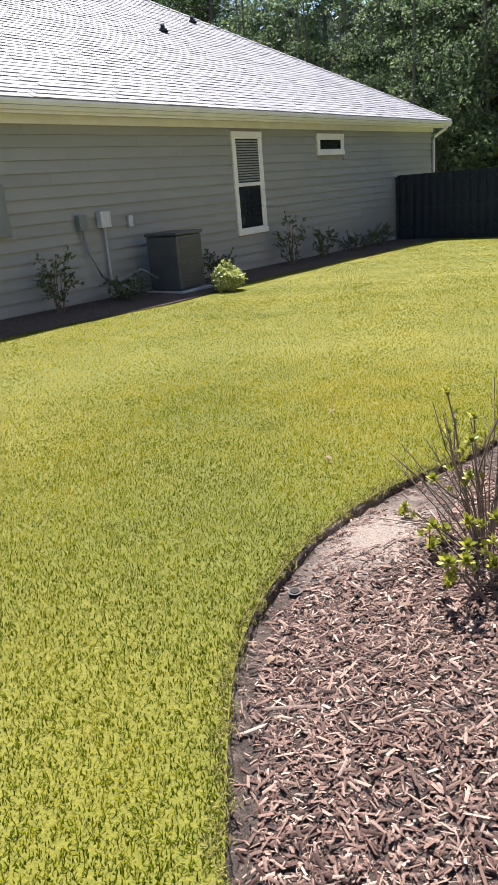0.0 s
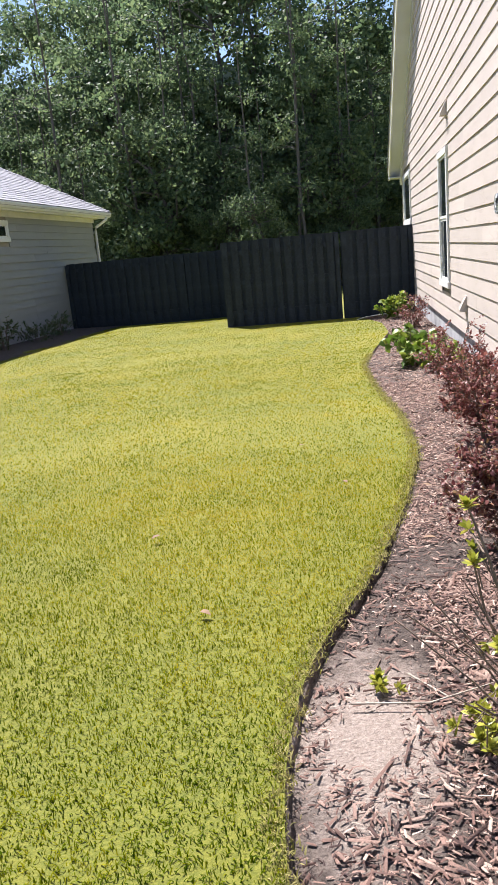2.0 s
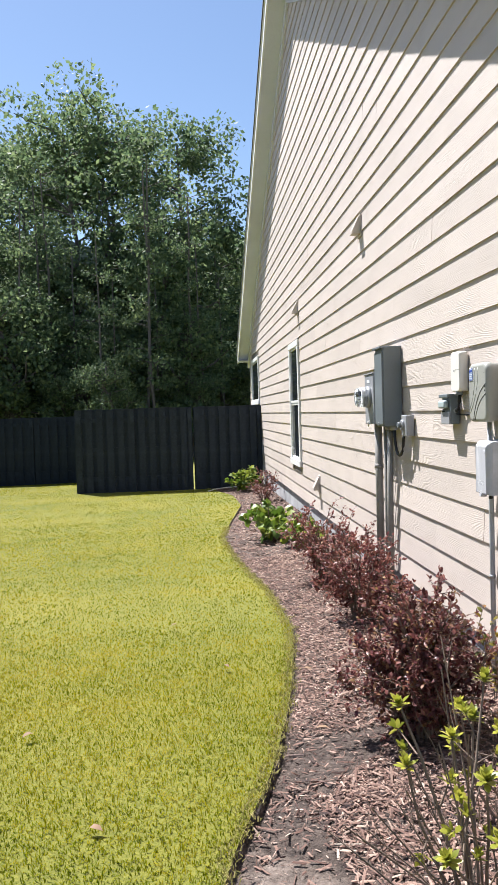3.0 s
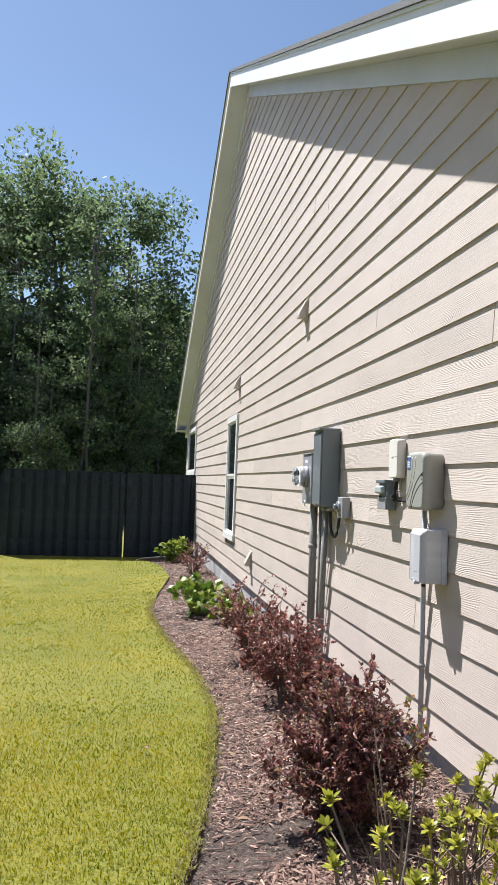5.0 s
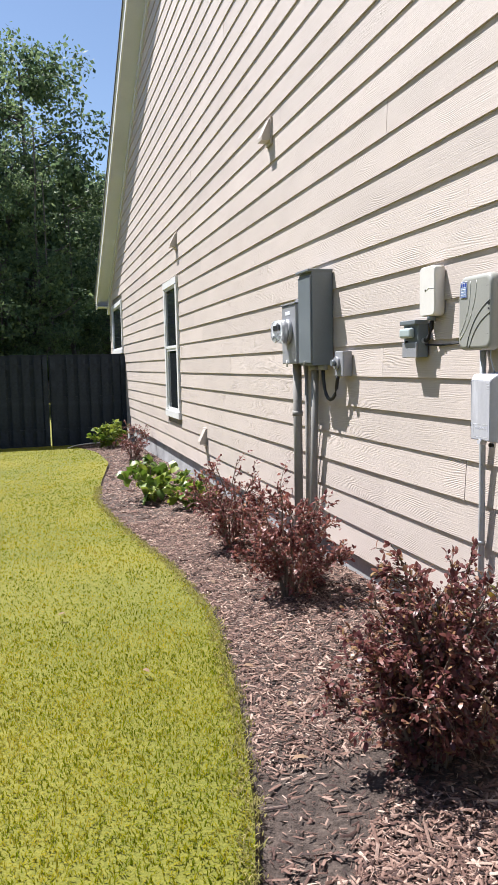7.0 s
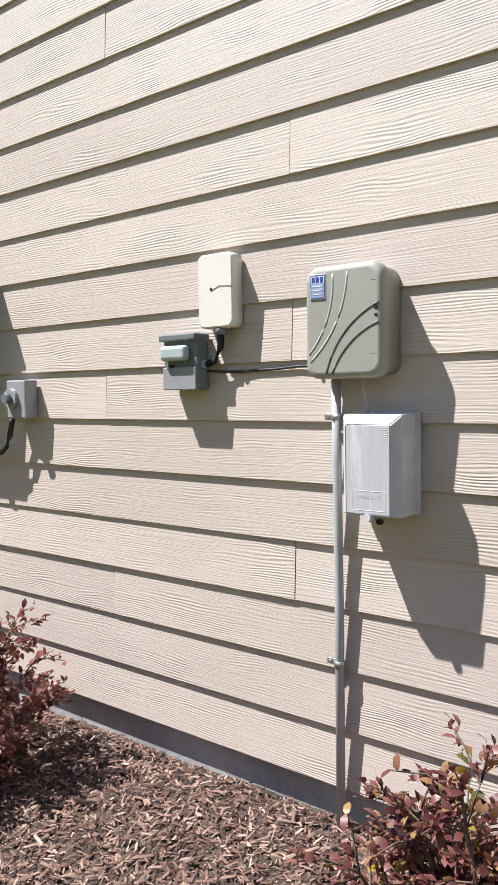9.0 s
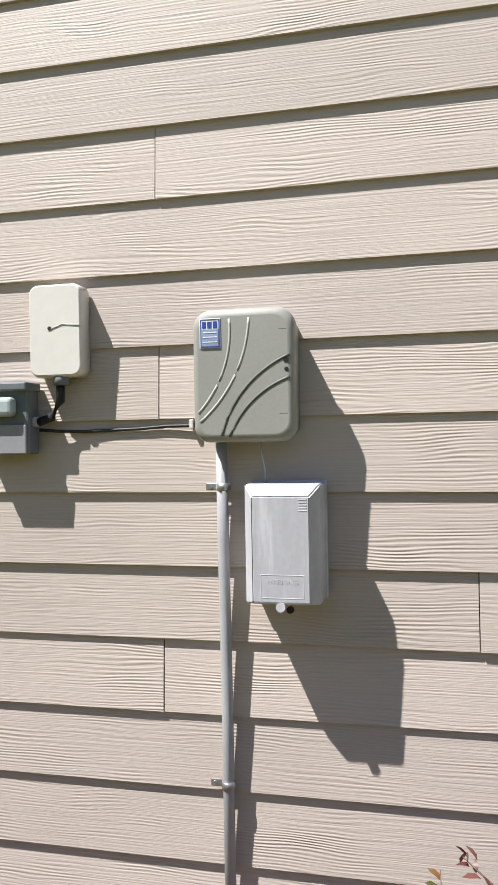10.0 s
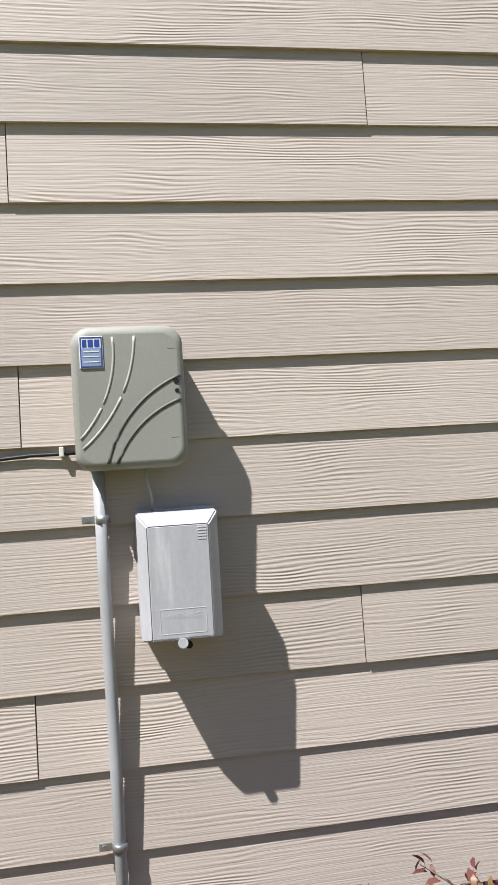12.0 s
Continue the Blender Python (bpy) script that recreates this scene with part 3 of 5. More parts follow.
def casing(parent, axis_x, face, y0, y1, z0, z1, trim, mat, rail=None, blind=None, inward=1):
    """Window in a wall that faces along x: trim boards, sashes, panes, sill. face: x of the siding; inward: +1 where the room lies at larger x."""
    s = inward
    def slab(name, a, b, ya, yb, za, zb, m, label=""):
        bm = bmesh.new()
        soft_box(bm, min(face + s * a, face + s * b), max(face + s * a, face + s * b), ya, yb, za, zb, 0.003, 1)
        return part(name, bm, m, parent, label)
    t = trim
    slab("trim_side", -0.022, 0.03, y0, y0 + t, z0 + t, z1 - t, mat)
    slab("trim_side", -0.022, 0.03, y1 - t, y1, z0 + t, z1 - t, mat)
    slab("trim_head", -0.026, 0.03, y0 - 0.012, y1 + 0.012, z1 - t, z1, mat)
    slab("sill", -0.035, 0.03, y0 - 0.012, y1 + 0.012, z0, z0 + t, mat)
    a, b, c, d = y0 + t, y1 - t, z0 + t, z1 - t
    halves = [(c, d)] if rail is None else [(c, rail), (rail, d)]
    for i, (lo, hi) in enumerate(halves):
        e = -0.004 if i == 0 and rail else -0.012
        bmf = bmesh.new()
        f = 0.035
        for q in ((a, a + f, lo, hi), (b - f, b, lo, hi), (a + f, b - f, lo, lo + f), (a + f, b - f, hi - f, hi)):
            box(bmf, min(face + s * e, face + s * (e + 0.03)), max(face + s * e, face + s * (e + 0.03)), *q)
        sash = part("sash", bmf, TRIM_WHITE, parent)
        bmp = bmesh.new()
        box(bmp, min(face + s * (e + 0.012), face + s * (e + 0.018)), max(face + s * (e + 0.012), face + s * (e + 0.018)), a + f, b - f, lo + f, hi - f)
        part("pane", bmp, GLASS if not (blind and i == 1) else BLIND_GLASS, sash)
        if blind and i == 1:
            z = lo + f + 0.03
            while z < hi - f - 0.02:
                bml = bmesh.new()
                box(bml, min(face + s * (e + 0.009), face + s * (e + 0.0115)), max(face + s * (e + 0.009), face + s * (e + 0.0115)), a + f, b - f, z, z + 0.028)
                part("blind_slat", bml, BLIND, sash)
                z += 0.05


BLIND = plain("blind_slats", (0.25, 0.26, 0.27), 0.5)
BLIND_GLASS = glass_material("window_glass_over_blind", (0.05, 0.055, 0.06))
window = thing("window", (0, 0, 0), "double-hung window with white trim in the tan siding", "window", kind="structure")
window.name = "window_1"
casing(window, 0, 0.0, *W1, 0.09, TRIM_WHITE, rail=1.53)
window = thing("window_2", (0, 0, 0), "small white-trimmed window beyond the fence", "window", kind="structure")
casing(window, 0, 0.0, *W2, 0.09, TRIM_WHITE)

# ---- neighbour's house ----
NX, NY1 = -9.1, 23.87
NB0, NTOP = 0.02, 2.88
nhouse = thing("neighbour_house", (NX, 12, -0.2), "grey-sided single-storey house with a pale hip roof", "house")
nhouse.location = (0, 0, 0)
bm = bmesh.new()
box(bm, NX - 0.2, NX - 0.03, -6, NY1, -0.8, 2.735)
nwall = part("side_wall", bm, WALL_CORE, nhouse, "shaded wall of grey lap siding")
NW1 = (12.99, 14.08, 0.55, 2.55)
NW2 = (16.5, 17.84, 2.05, 2.53)
for k in range(-1, 16):
    z = -0.02 + ROW * k
    at = -6.0
    cuts = []
    while at < NY1:
        at += 0.406 * jrng.randint(6, 9)
        cuts.append(min(at, NY1))
    a = -6.0
    for b in cuts:
        bits = [(a, b)]
        for w in (NW1, NW2):
            if hides(w, a, b, z):
                bits = [q for a2, b2 in bits for q in ((a2, min(b2, w[0])), (max(a2, w[1]), b2)) if q[1] - q[0] > 0.03]
        for a2, b2 in bits:
            v, f = plank_mesh(a2 + 0.0012, b2 - 0.0012)
            v = [(NX - 2.8 * p[0], p[1], p[2]) for p in v]
            ob = part("plank", raw_mesh("plank", v, [q[::-1] for q in f], SIDING_GREY), SIDING_GREY, nwall)
            ob.location = (0, 0, z)
        a = b
bm = bmesh.new()
box(bm, NX - 0.3, NX - 0.024, -6, NY1, -0.9, -0.19)
part("foundation", bm, CONCRETE, nhouse)
window = thing("window_3", (0, 0, 0), "tall double-hung window with a half-drawn blind in grey siding", "window", kind="structure")
casing(window, 0, NX, *NW1, 0.1, TRIM_WHITE, rail=1.54, blind=True, inward=-1)
window = thing("window_4", (0, 0, 0), "small fixed window with white trim in grey siding", "window", kind="structure")
casing(window, 0, NX, *NW2, 0.1, TRIM_WHITE, inward=-1)
TRIM_GREY = plain("pale_gutter_paint", (0.74, 0.735, 0.76), 0.45, amount=0.06)
bm = bmesh.new()
box(bm, NX - 0.02, NX + 0.035, -6, NY1 + 0.02, 2.61, 2.735)
part("frieze_board", bm, TRIM_GREY, nhouse)
bm = bmesh.new()
box(bm, NX - 0.05, NX + 0.36, -6, NY1 + 0.38, 2.736, 2.755)
part("soffit", bm, TRIM_GREY, nhouse)
bm = bmesh.new()
box(bm, NX + 0.34, NX + 0.37, -6, NY1 + 0.4, 2.70, 2.90)
part("fascia", bm, TRIM_GREY, nhouse)
bm = bmesh.new()
prism(bm, [(NX + 0.371, 2.74), (NX + 0.43, 2.74), (NX + 0.46, 2.78), (NX + 0.49, 2.84), (NX + 0.49, 2.875), (NX + 0.475, 2.875), (NX + 0.46, 2.82), (NX + 0.371, 2.80)], "y", -6, NY1 + 0.44)
part("gutter", bm, TRIM_GREY, nhouse, "pale eaves gutter")
bm = bmesh.new()
tube(bm, [(NX + 0.43, NY1 + 0.05, 2.76), (NX + 0.43, NY1 + 0.05, 2.68), (NX + 0.1, NY1 - 0.02, 2.48), (NX + 0.06, NY1 - 0.02, 2.36), (NX + 0.06, NY1 - 0.02, -0.2)], 0.042, 8)
part("downspout", bm, TRIM_GREY, nhouse, "pale downspout at the rear corner")
bm = bmesh.new()
box(bm, NX - 15, NX - 0.2, NY1 - 0.15, NY1, -0.8, 2.735)
part("rear_wall", bm, SIDING_GREY, nhouse)
# hip roof
NS = 0.576
EX, EY, EZ, RUN = NX + 0.47, NY1 + 0.47, 2.89, 7.6
roof_v = [(EX, -8, EZ), (EX, EY, EZ), (EX - RUN, EY - RUN, EZ + NS * RUN), (EX - RUN, -8, EZ + NS * RUN), (EX - 2 * RUN, EY, EZ), (EX - 2 * RUN, -8, EZ)]
roof_v += [(x, y, z - 0.1) for x, y, z in roof_v]
nroof = part("roof", raw_mesh("roof", roof_v, [(0, 1, 2, 3), (1, 4, 2), (3, 2, 4, 5), (6, 9, 8, 7), (7, 8, 10), (9, 11, 10, 8), (0, 6, 7, 1), (1, 7, 10, 4), (4, 10, 11, 5)], SHINGLE), SHINGLE, nhouse, "sun-bleached grey shingle hip roof")
sv, sf = [], []
srng = random.Random(3)
slope_len = RUN * math.hypot(1, NS)
ux, uz = -1 / math.hypot(1, NS), NS / math.hypot(1, NS)
course = 0.145
for i in range(int(slope_len / course)):
    d = i * course
    run = -d * ux
    yend = EY - run
    y = -1.0 - srng.uniform(0, 0.9)
    while y < yend - 0.02:
        w = srng.uniform(0.18, 0.42)
        y2 = min(y + w, yend)
        t = 0.006 + srng.choice((0, 0, 0.006)) + srng.uniform(0, 0.003)
        lift0, lift1 = t + 0.005, 0.003
        k = len(sv)
        for dd, l in ((d - 0.012, lift0), (d + course + 0.02, lift1)):
            for yy in (y + 0.004, y2 - 0.004):
                sv.append((EX + dd * ux + l * uz, yy, EZ + dd * uz - l * ux))
        for yy in (y + 0.004, y2 - 0.004):
            sv.append((EX + (d - 0.012) * ux, yy, EZ + (d - 0.012) * uz))
        sf += [(k, k + 1, k + 3, k + 2), (k + 4, k + 5, k + 1, k)]
        y = y2
tagged(part("shingles", raw_mesh("shingles", sv, sf, SHINGLE), SHINGLE, nroof), kind="stuff")
bm = bmesh.new()
n_caps = 40
for i in range(n_caps):
    s0, s1 = RUN * i / n_caps, RUN * (i + 1.25) / n_caps
    p, q = Vector((EX - s0, EY - s0, EZ + NS * s0 + 0.045)), Vector((EX - s1, EY - s1, EZ + NS * s1 + 0.028))
    a, b = Vector((0.0, -0.16, -0.01)), Vector((-0.16, 0.0, -0.01))
    vs = [bm.verts.new(c) for c in (p + a, p, p + b, q + b, q, q + a)]
    bm.faces.new((vs[0], vs[1], vs[4], vs[5]))
    bm.faces.new((vs[1], vs[2], vs[3], vs[4]))
tagged(part("hip_caps", bm, SHINGLE, nroof), kind="stuff")
for vy, vd in ((15.44, 4.45), (18.24, 5.85)):
    x, z = EX + vd * ux, EZ + vd * uz
    bm = bmesh.new()
    tube(bm, [(x, vy, z - 0.05), (x, vy, z + 0.17)], 0.05, 10)
    tube(bm, [(x, vy, z + 0.0), (x, vy, z + 0.10)], 0.14, 10, 0.05)
    part("vent_pipe", bm, BLACK, nhouse, "black roof vent pipe")


# ---- fence ----
def fence_run(name, p, q, label, skip=(), tall=1.84):
    """Shadow-box fence of upright boards on posts and rails, from p to q."""
    p, q = Vector(p), Vector(q)
    along = (q - p)
    length = along.length
    ang = math.atan2(along.y, along.x)
    root = thing(name, (p.x, p.y, 0), label, "fence")
    root.rotation_euler = (0, 0, ang)
    slope = (float(grade(q.y)) - float(grade(p.y))) / length
    g0 = float(grade(p.y))
    def member(nm, a, b, y0, y1, z0, z1):
        bm = bmesh.new()
        box(bm, 0, b - a, y0, y1, 0, z1 - z0)
        ob = part(nm, bm, FENCE, root)
        ob.location = (a, 0, g0 + slope * a + z0)
        return ob
    n = int(length / 2.3) + 1
    for i in range(n + 1):
        a = min(length - 0.09, i * length / n)
        member("post", a, a + 0.09, -0.045, 0.045, -0.5, tall - 0.04)
    for z in (0.25, 0.9, 1.55):
        member("rail", 0, length, -0.02, 0.02, z, z + 0.09)
    w, step = 0.14, 0.115
    bm = bmesh.new()
    box(bm, 0, w, -0.009, 0.009, -0.03, tall)
    shared = mesh_of(bm, "board", FENCE)
    k = 0
    frng = random.Random(len(name) + int(length * 10))
    a = 0.0
    while a < length - 0.1:
        if not any(s < a + w / 2 < e for s, e in skip):
            ob = part("board", shared, FENCE, root)
            ob.location = (a, (0.03 if k % 2 else -0.03), g0 + slope * a + frng.uniform(-0.012, 0.004))
            ob.rotation_euler = (0, 0, frng.uniform(-0.02, 0.02))
        a += step
        k += 1
    return root


fence_run("fence", (0.0, 17.44, 0), (-1.49, 17.44, 0), "charcoal-stained wooden gate section of the back fence")
fence_run("fence", (-1.55, 17.44, 0), (-4.08, 17.44, 0), "charcoal-stained wooden privacy fence across the side yard")
fence_run("fence", (-4.08, 17.48, 0), (-4.08, 20.95, 0), "charcoal-stained wooden fence return between the yards")
fence_run("fence", (-4.08, 21.0, 0), (-9.08, 21.0, 0), "charcoal-stained wooden fence of the neighbouring yard", tall=1.78)


# ---- utility boxes on the gable wall ----
def slab(parent, name, mat, x0, x1, y0, y1, z0, z1, r=0.004, label="", seg=2):
    bm = bmesh.new()
    soft_box(bm, x0, x1, y0, y1, z0, z1, r, seg)
    return part(name, bm, mat, parent, label)


def pipe(parent, name, mat, pts, r, label="", seg=12):
    bm = bmesh.new()
    tube(bm, pts, r, seg)
    return part(name, bm, mat, parent, label)


def rounded_outline(w, h, r, seg=6, bulge=0.0):
    """A rounded rectangle round the middle of its base, its sides bowed by bulge."""
    pts = []
    for cx, cy, a0 in ((w / 2 - r, r, -90), (w / 2 - r, h - r, 0), (-w / 2 + r, h - r, 90), (-w / 2 + r, r, 180)):
        for i in range(seg + 1):
            a = radians(a0 + 90 * i / seg)
            u, v = cx + r * math.cos(a), cy + r * math.sin(a)
            pts.append((u, v))
    return [(u * (1 + bulge * (1 - (2 * v / h - 1) ** 2)), v) for u, v in pts]


# network terminal
ont = thing("network_terminal_box", (0, 4.563, 1.330), "grey-green plastic network box with curved moulded ribs on the siding", "utility box")
bm = bmesh.new()
shape = rounded_outline(0.226, 0.292, 0.031, 6, 0.055)
layers = [(0.0, 0.95), (-0.07, 0.965), (-0.074, 1.0), (-0.096, 1.0), (-0.106, 0.985), (-0.112, 0.95), (-0.1145, 0.88)]
rings = []
for x, s in layers:
    rings.append([bm.verts.new((x, u * s, 0.146 + (v + (0.011 * (1 - (u / 0.111) ** 2) if v > 0.15 else 0.0) - 0.146) * s)) for u, v in shape])
for a, b in zip(rings, rings[1:]):
    for i in range(len(a)):
        f = bm.faces.new((a[i], a[(i + 1) % len(a)], b[(i + 1) % len(a)], b[i]))
        f.smooth = True
bm.faces.new(rings[-1])
bm.faces.new(rings[0][::-1])
part("body", bm, ONT_GREY, ont)


def arc(c, r, a0, a1, n=18, fx=-0.1155, sy=1.0):
    return [(fx, c[0] - sy * r * math.cos(radians(a0 + (a1 - a0) * i / n)), c[1] + r * math.sin(radians(a0 + (a1 - a0) * i / n))) for i in range(n + 1)]


def rib(name, mat, c, r, a0, a1, w):
    """A raised band along an arc on the cover; y falls to the right of the face."""
    bm = bmesh.new()
    tube(bm, [(x + 0.0025, y, z) for x, y, z in arc(c, r, a0, a1)], w, 6)
    part(name, bm, mat, ont)


rib("pale_rib", ONT_LINE, (0.2926, 0.2502), 0.265, -44, 5, 0.0034)
rib("pale_rib", ONT_LINE, (0.2974, 0.2879), 0.3135, -50.5, -2.5, 0.0034)
rib("dark_rib", ONT_DARK, (-0.2006, -0.0495), 0.2575, 165.7, 111.5, 0.0038)
rib("dark_rib", ONT_DARK, (-0.1749, -0.0694), 0.2214, 158.4, 108.1, 0.0038)
label_plate = slab(ont, "label_plate", LABEL_WHITE, -0.1168, -0.113, 0.048, 0.096, 0.210, 0.276, 0.001, "white and blue maker's label", 1)
for y0, y1, z0, z1, m in ((0.050, 0.094, 0.2725, 0.2745, BLUE), (0.050, 0.094, 0.212, 0.214, BLUE), (0.050, 0.052, 0.2145, 0.272, BLUE), (0.092, 0.094, 0.2145, 0.272, BLUE), (0.0525, 0.0915, 0.2145, 0.252, LABEL_BLUE),
                           (0.081, 0.0895, 0.254, 0.269, BLUE), (0.068, 0.078, 0.254, 0.269, BLUE), (0.055, 0.065, 0.254, 0.269, BLUE),
                           (0.056, 0.088, 0.243, 0.2455, LABEL_WHITE), (0.056, 0.088, 0.233, 0.2350, LABEL_WHITE), (0.056, 0.088, 0.222, 0.224, LABEL_WHITE)):
    x = -0.1176 if m is not LABEL_WHITE else -0.1182
    slab(label_plate, "print", m, x, -0.1166, y0, y1, z0, z1, 0.0003, "", 1)
for y, z, r in ((-0.098, 0.178, 0.0062), (-0.0985, 0.158, 0.0045)):
    pipe(ont, "screw_hole", BLACK, [(-0.09, y, z), (-0.1155, y, z)], r)
for z in (0.245, 0.06):
    slab(ont, "hinge_mark", ONT_DARK, -0.1146, -0.11, -0.1, -0.082, z, z + 0.002, 0.0003, "", 1)

# grey demarcation box
gb = thing("demarcation_box", (0, 4.480, 0.974), "weathered pale grey plastic utility box with a warning panel", "utility box")
slab(gb, "back_plate", BOX_GREY, -0.03, 0.0, -0.087, 0.087, -0.004, 0.266, 0.004)
bm = bmesh.new()
lay = [(-0.028, 0.084, 0.0, 0.262), (-0.111, 0.084, 0.0, 0.262), (-0.134, 0.066, 0.004, 0.240), (-0.136, 0.064, 0.006, 0.238)]
rings = [[bm.verts.new((x, s * h, z)) for s, z in ((-1, z0), (1, z0), (1, z1), (-1, z1))] for x, h, z0, z1 in lay]
for a, b in zip(rings, rings[1:]):
    for i in range(4):
        bm.faces.new((a[i], a[(i + 1) % 4], b[(i + 1) % 4], b[i]))
bm.faces.new(rings[0][::-1])
bm.faces.new(rings[-1])
bmesh.ops.bevel(bm, geom=[e for e in bm.edges], offset=0.003, segments=2, affect="EDGES")
cover = part("cover", bm, BOX_GREY, gb)
for y0, y1, z0, z1 in ((-0.05, 0.046, 0.066, 0.068), (-0.05, 0.046, 0.016, 0.018), (-0.05, -0.048, 0.018, 0.066), (0.044, 0.046, 0.018, 0.066)):
    slab(cover, "panel_edge", BOX_GREY, -0.1364, -0.135, y0, y1, z0, z1, 0.0004, "", 1)
warning = bpy.data.curves.new("warning", "FONT")
warning.body, warning.size, warning.extrude, warning.align_x = "WARNING", 0.0150, 0.0003, "CENTER"
wtxt = new("warning_text", warning)
dg = bpy.context.evaluated_depsgraph_get()
wmesh = bpy.data.meshes.new_from_object(wtxt.evaluated_get(dg))
bpy.data.objects.remove(wtxt)
wmesh.transform(Matrix(((0, 0, -1, -0.1361), (-1, 0, 0, -0.002), (0, 1, 0, 0.0475), (0, 0, 0, 1))))
wmesh.materials.clear()
wmesh.materials.append(BOX_GREY)
part("warning_lettering", wmesh, BOX_GREY, cover, "embossed word WARNING")
for i in range(5):
    slab(cover, "louvre", BOX_GREY, -0.1366, -0.134, -0.058, -0.04, 0.205 + i * 0.006, 0.2075 + i * 0.006, 0.0004, "", 1)
pipe(gb, "knob", BOX_GREY, [(-0.11, 0.002, -0.004), (-0.14, 0.002, -0.002)], 0.0105, "pale round latch knob")
pipe(gb, "knob_cap", BLACK, [(-0.085, -0.012, -0.018), (-0.10, -0.012, -0.016)], 0.008)

# wall pipe below the terminal, with straps
cond = thing("terminal_conduit", (-0.02, 4.635, 0.0), "pale grey plastic conduit strapped to the siding", "pipe")
pipe(cond, "conduit", PVC, [(0, 0, -0.05), (0, 0, 0.7), (0, 0.003, 1.1), (0, 0.004, 1.345)], 0.0135)
for z in (1.225, 0.523):
    bm = bmesh.new()
    tube(bm, [(0, 0, z - 0.009), (0, 0, z + 0.009)], 0.0165, 14)
    strap = part("strap", bm, ZINC, cond, "zinc two-hole strap")
    slab(strap, "tab", ZINC, 0.004, 0.009, 0.012, 0.045, z - 0.009, z + 0.009, 0.002)
    pipe(strap, "screw", ZINC, [(0.0, 0.034, z), (0.006, 0.034, z)], 0.005)
wire = thing("cover_wire", (-0.05, 4.54, 1.235), "thin grey wire from the network box to the box below", "wire")
pipe(wire, "wire", PVC, [(0.0, 0.0, 0.11), (-0.005, -0.004, 0.07), (0, -0.012, 0.03), (0.01, -0.012, 0.0)], 0.003)

# white plastic box and small outlet box
wb = thing("white_junction_box", (0, 5.045, 1.496), "white rounded plastic box on the siding", "utility box")
bm = bmesh.new()
shape = rounded_outline(0.136, 0.226, 0.022)
rings = [[bm.verts.new((x, u * s, 0.113 + (v - 0.113) * s)) for u, v in shape] for x, s in ((0, 1), (-0.042, 1), (-0.049, 0.985), (-0.052, 0.95))]
for a, b in zip(rings, rings[1:]):
    for i in range(len(a)):
        bm.faces.new((a[i], a[(i + 1) % len(a)], b[(i + 1) % len(a)], b[i])).smooth = True
bm.faces.new(rings[-1])
bm.faces.new(rings[0][::-1])
part("body", bm, WHITE_PLASTIC, wb)
for a, b in (((-0.066, 0.122), (-0.02, 0.127)), ((-0.02, 0.127), (0.01, 0.116))):
    pipe(wb, "crack", ONT_LINE, [(-0.0525, *a), (-0.0525, *b)], 0.0012)
pipe(wb, "lock", BLACK, [(-0.045, 0.013, 0.118), (-0.0535, 0.013, 0.118)], 0.005)
pipe(wb, "gland", STEEL, [(-0.03, -0.005, -0.02), (-0.03, -0.005, 0.005)], 0.02)

sb = thing("outlet_box", (0, 5.19, 1.309), "small grey weatherproof outlet box with a pale teal cover", "utility box")
slab(sb, "body", STEEL, -0.055, 0.0, -0.072, 0.072, 0.0, 0.17, 0.005)
slab(sb, "lid", STEEL_LIGHT, -0.064, -0.055, -0.07, 0.07, 0.0, 0.072, 0.003)
slab(sb, "cover", TEAL, -0.085, -0.055, -0.045, 0.066, 0.092, 0.14, 0.012, "pale teal bubble cover", 3)
slab(sb, "hood", STEEL, -0.075, 0.0, -0.078, 0.076, 0.155, 0.176, 0.004)
pipe(sb, "keyhole", BLACK, [(-0.05, 0.034, 0.075), (-0.067, 0.034, 0.075)], 0.006)
cb = thing("cable", (0.007, 4.9, 1.368), "black cable run along the siding between the boxes", "cable")
pipe(cb, "elbow", PVC, [(-0.03, 0.225, 0.02), (-0.035, 0.205, 0.02)], 0.013)
pipe(cb, "jumper", BLACK, [(-0.03, 0.205, 0.02), (-0.035, 0.17, 0.03), (-0.035, 0.145, 0.07), (-0.03, 0.146, 0.13)], 0.011)
pipe(cb, "cable_line", BLACK, [(-0.03, 0.205, 0.0), (-0.018, 0.16, -0.004), (-0.008, 0.1, -0.006), (-0.005, 0.03, -0.004), (-0.005, -0.05, -0.002), (-0.006, -0.12, 0.003), (-0.008, -0.17, 0.003), (-0.012, -0.24, 0.004)], 0.0042)
slab(cb, "clip", WHITE_PLASTIC, -0.018, 0.0, -0.19, -0.18, -0.004, 0.018, 0.002, "white cable clip")

# meter, disconnect panel and conduits
meter = thing("electric_meter", (0, 6.715, 1.29), "grey meter base with a clear glass meter dome", "electric meter")
slab(meter, "base_box", STEEL_LIGHT, -0.145, 0.0, -0.14, 0.14, 0.0, 0.39, 0.006)
slab(meter, "cover_lip", STEEL_LIGHT, -0.152, -0.02, -0.144, 0.144, 0.391, 0.402, 0.003)
slab(meter, "hub", STEEL_LIGHT, -0.09, 0.0, -0.06, 0.02, 0.403, 0.43, 0.006)
slab(meter, "maker_plate", LABEL_WHITE, -0.147, -0.144, -0.03, 0.06, 0.325, 0.35, 0.001, "", 1)
pipe(meter, "ring", STEEL_LIGHT, [(-0.144, 0.0, 0.215), (-0.170, 0.0, 0.215)], 0.085, "", 24)
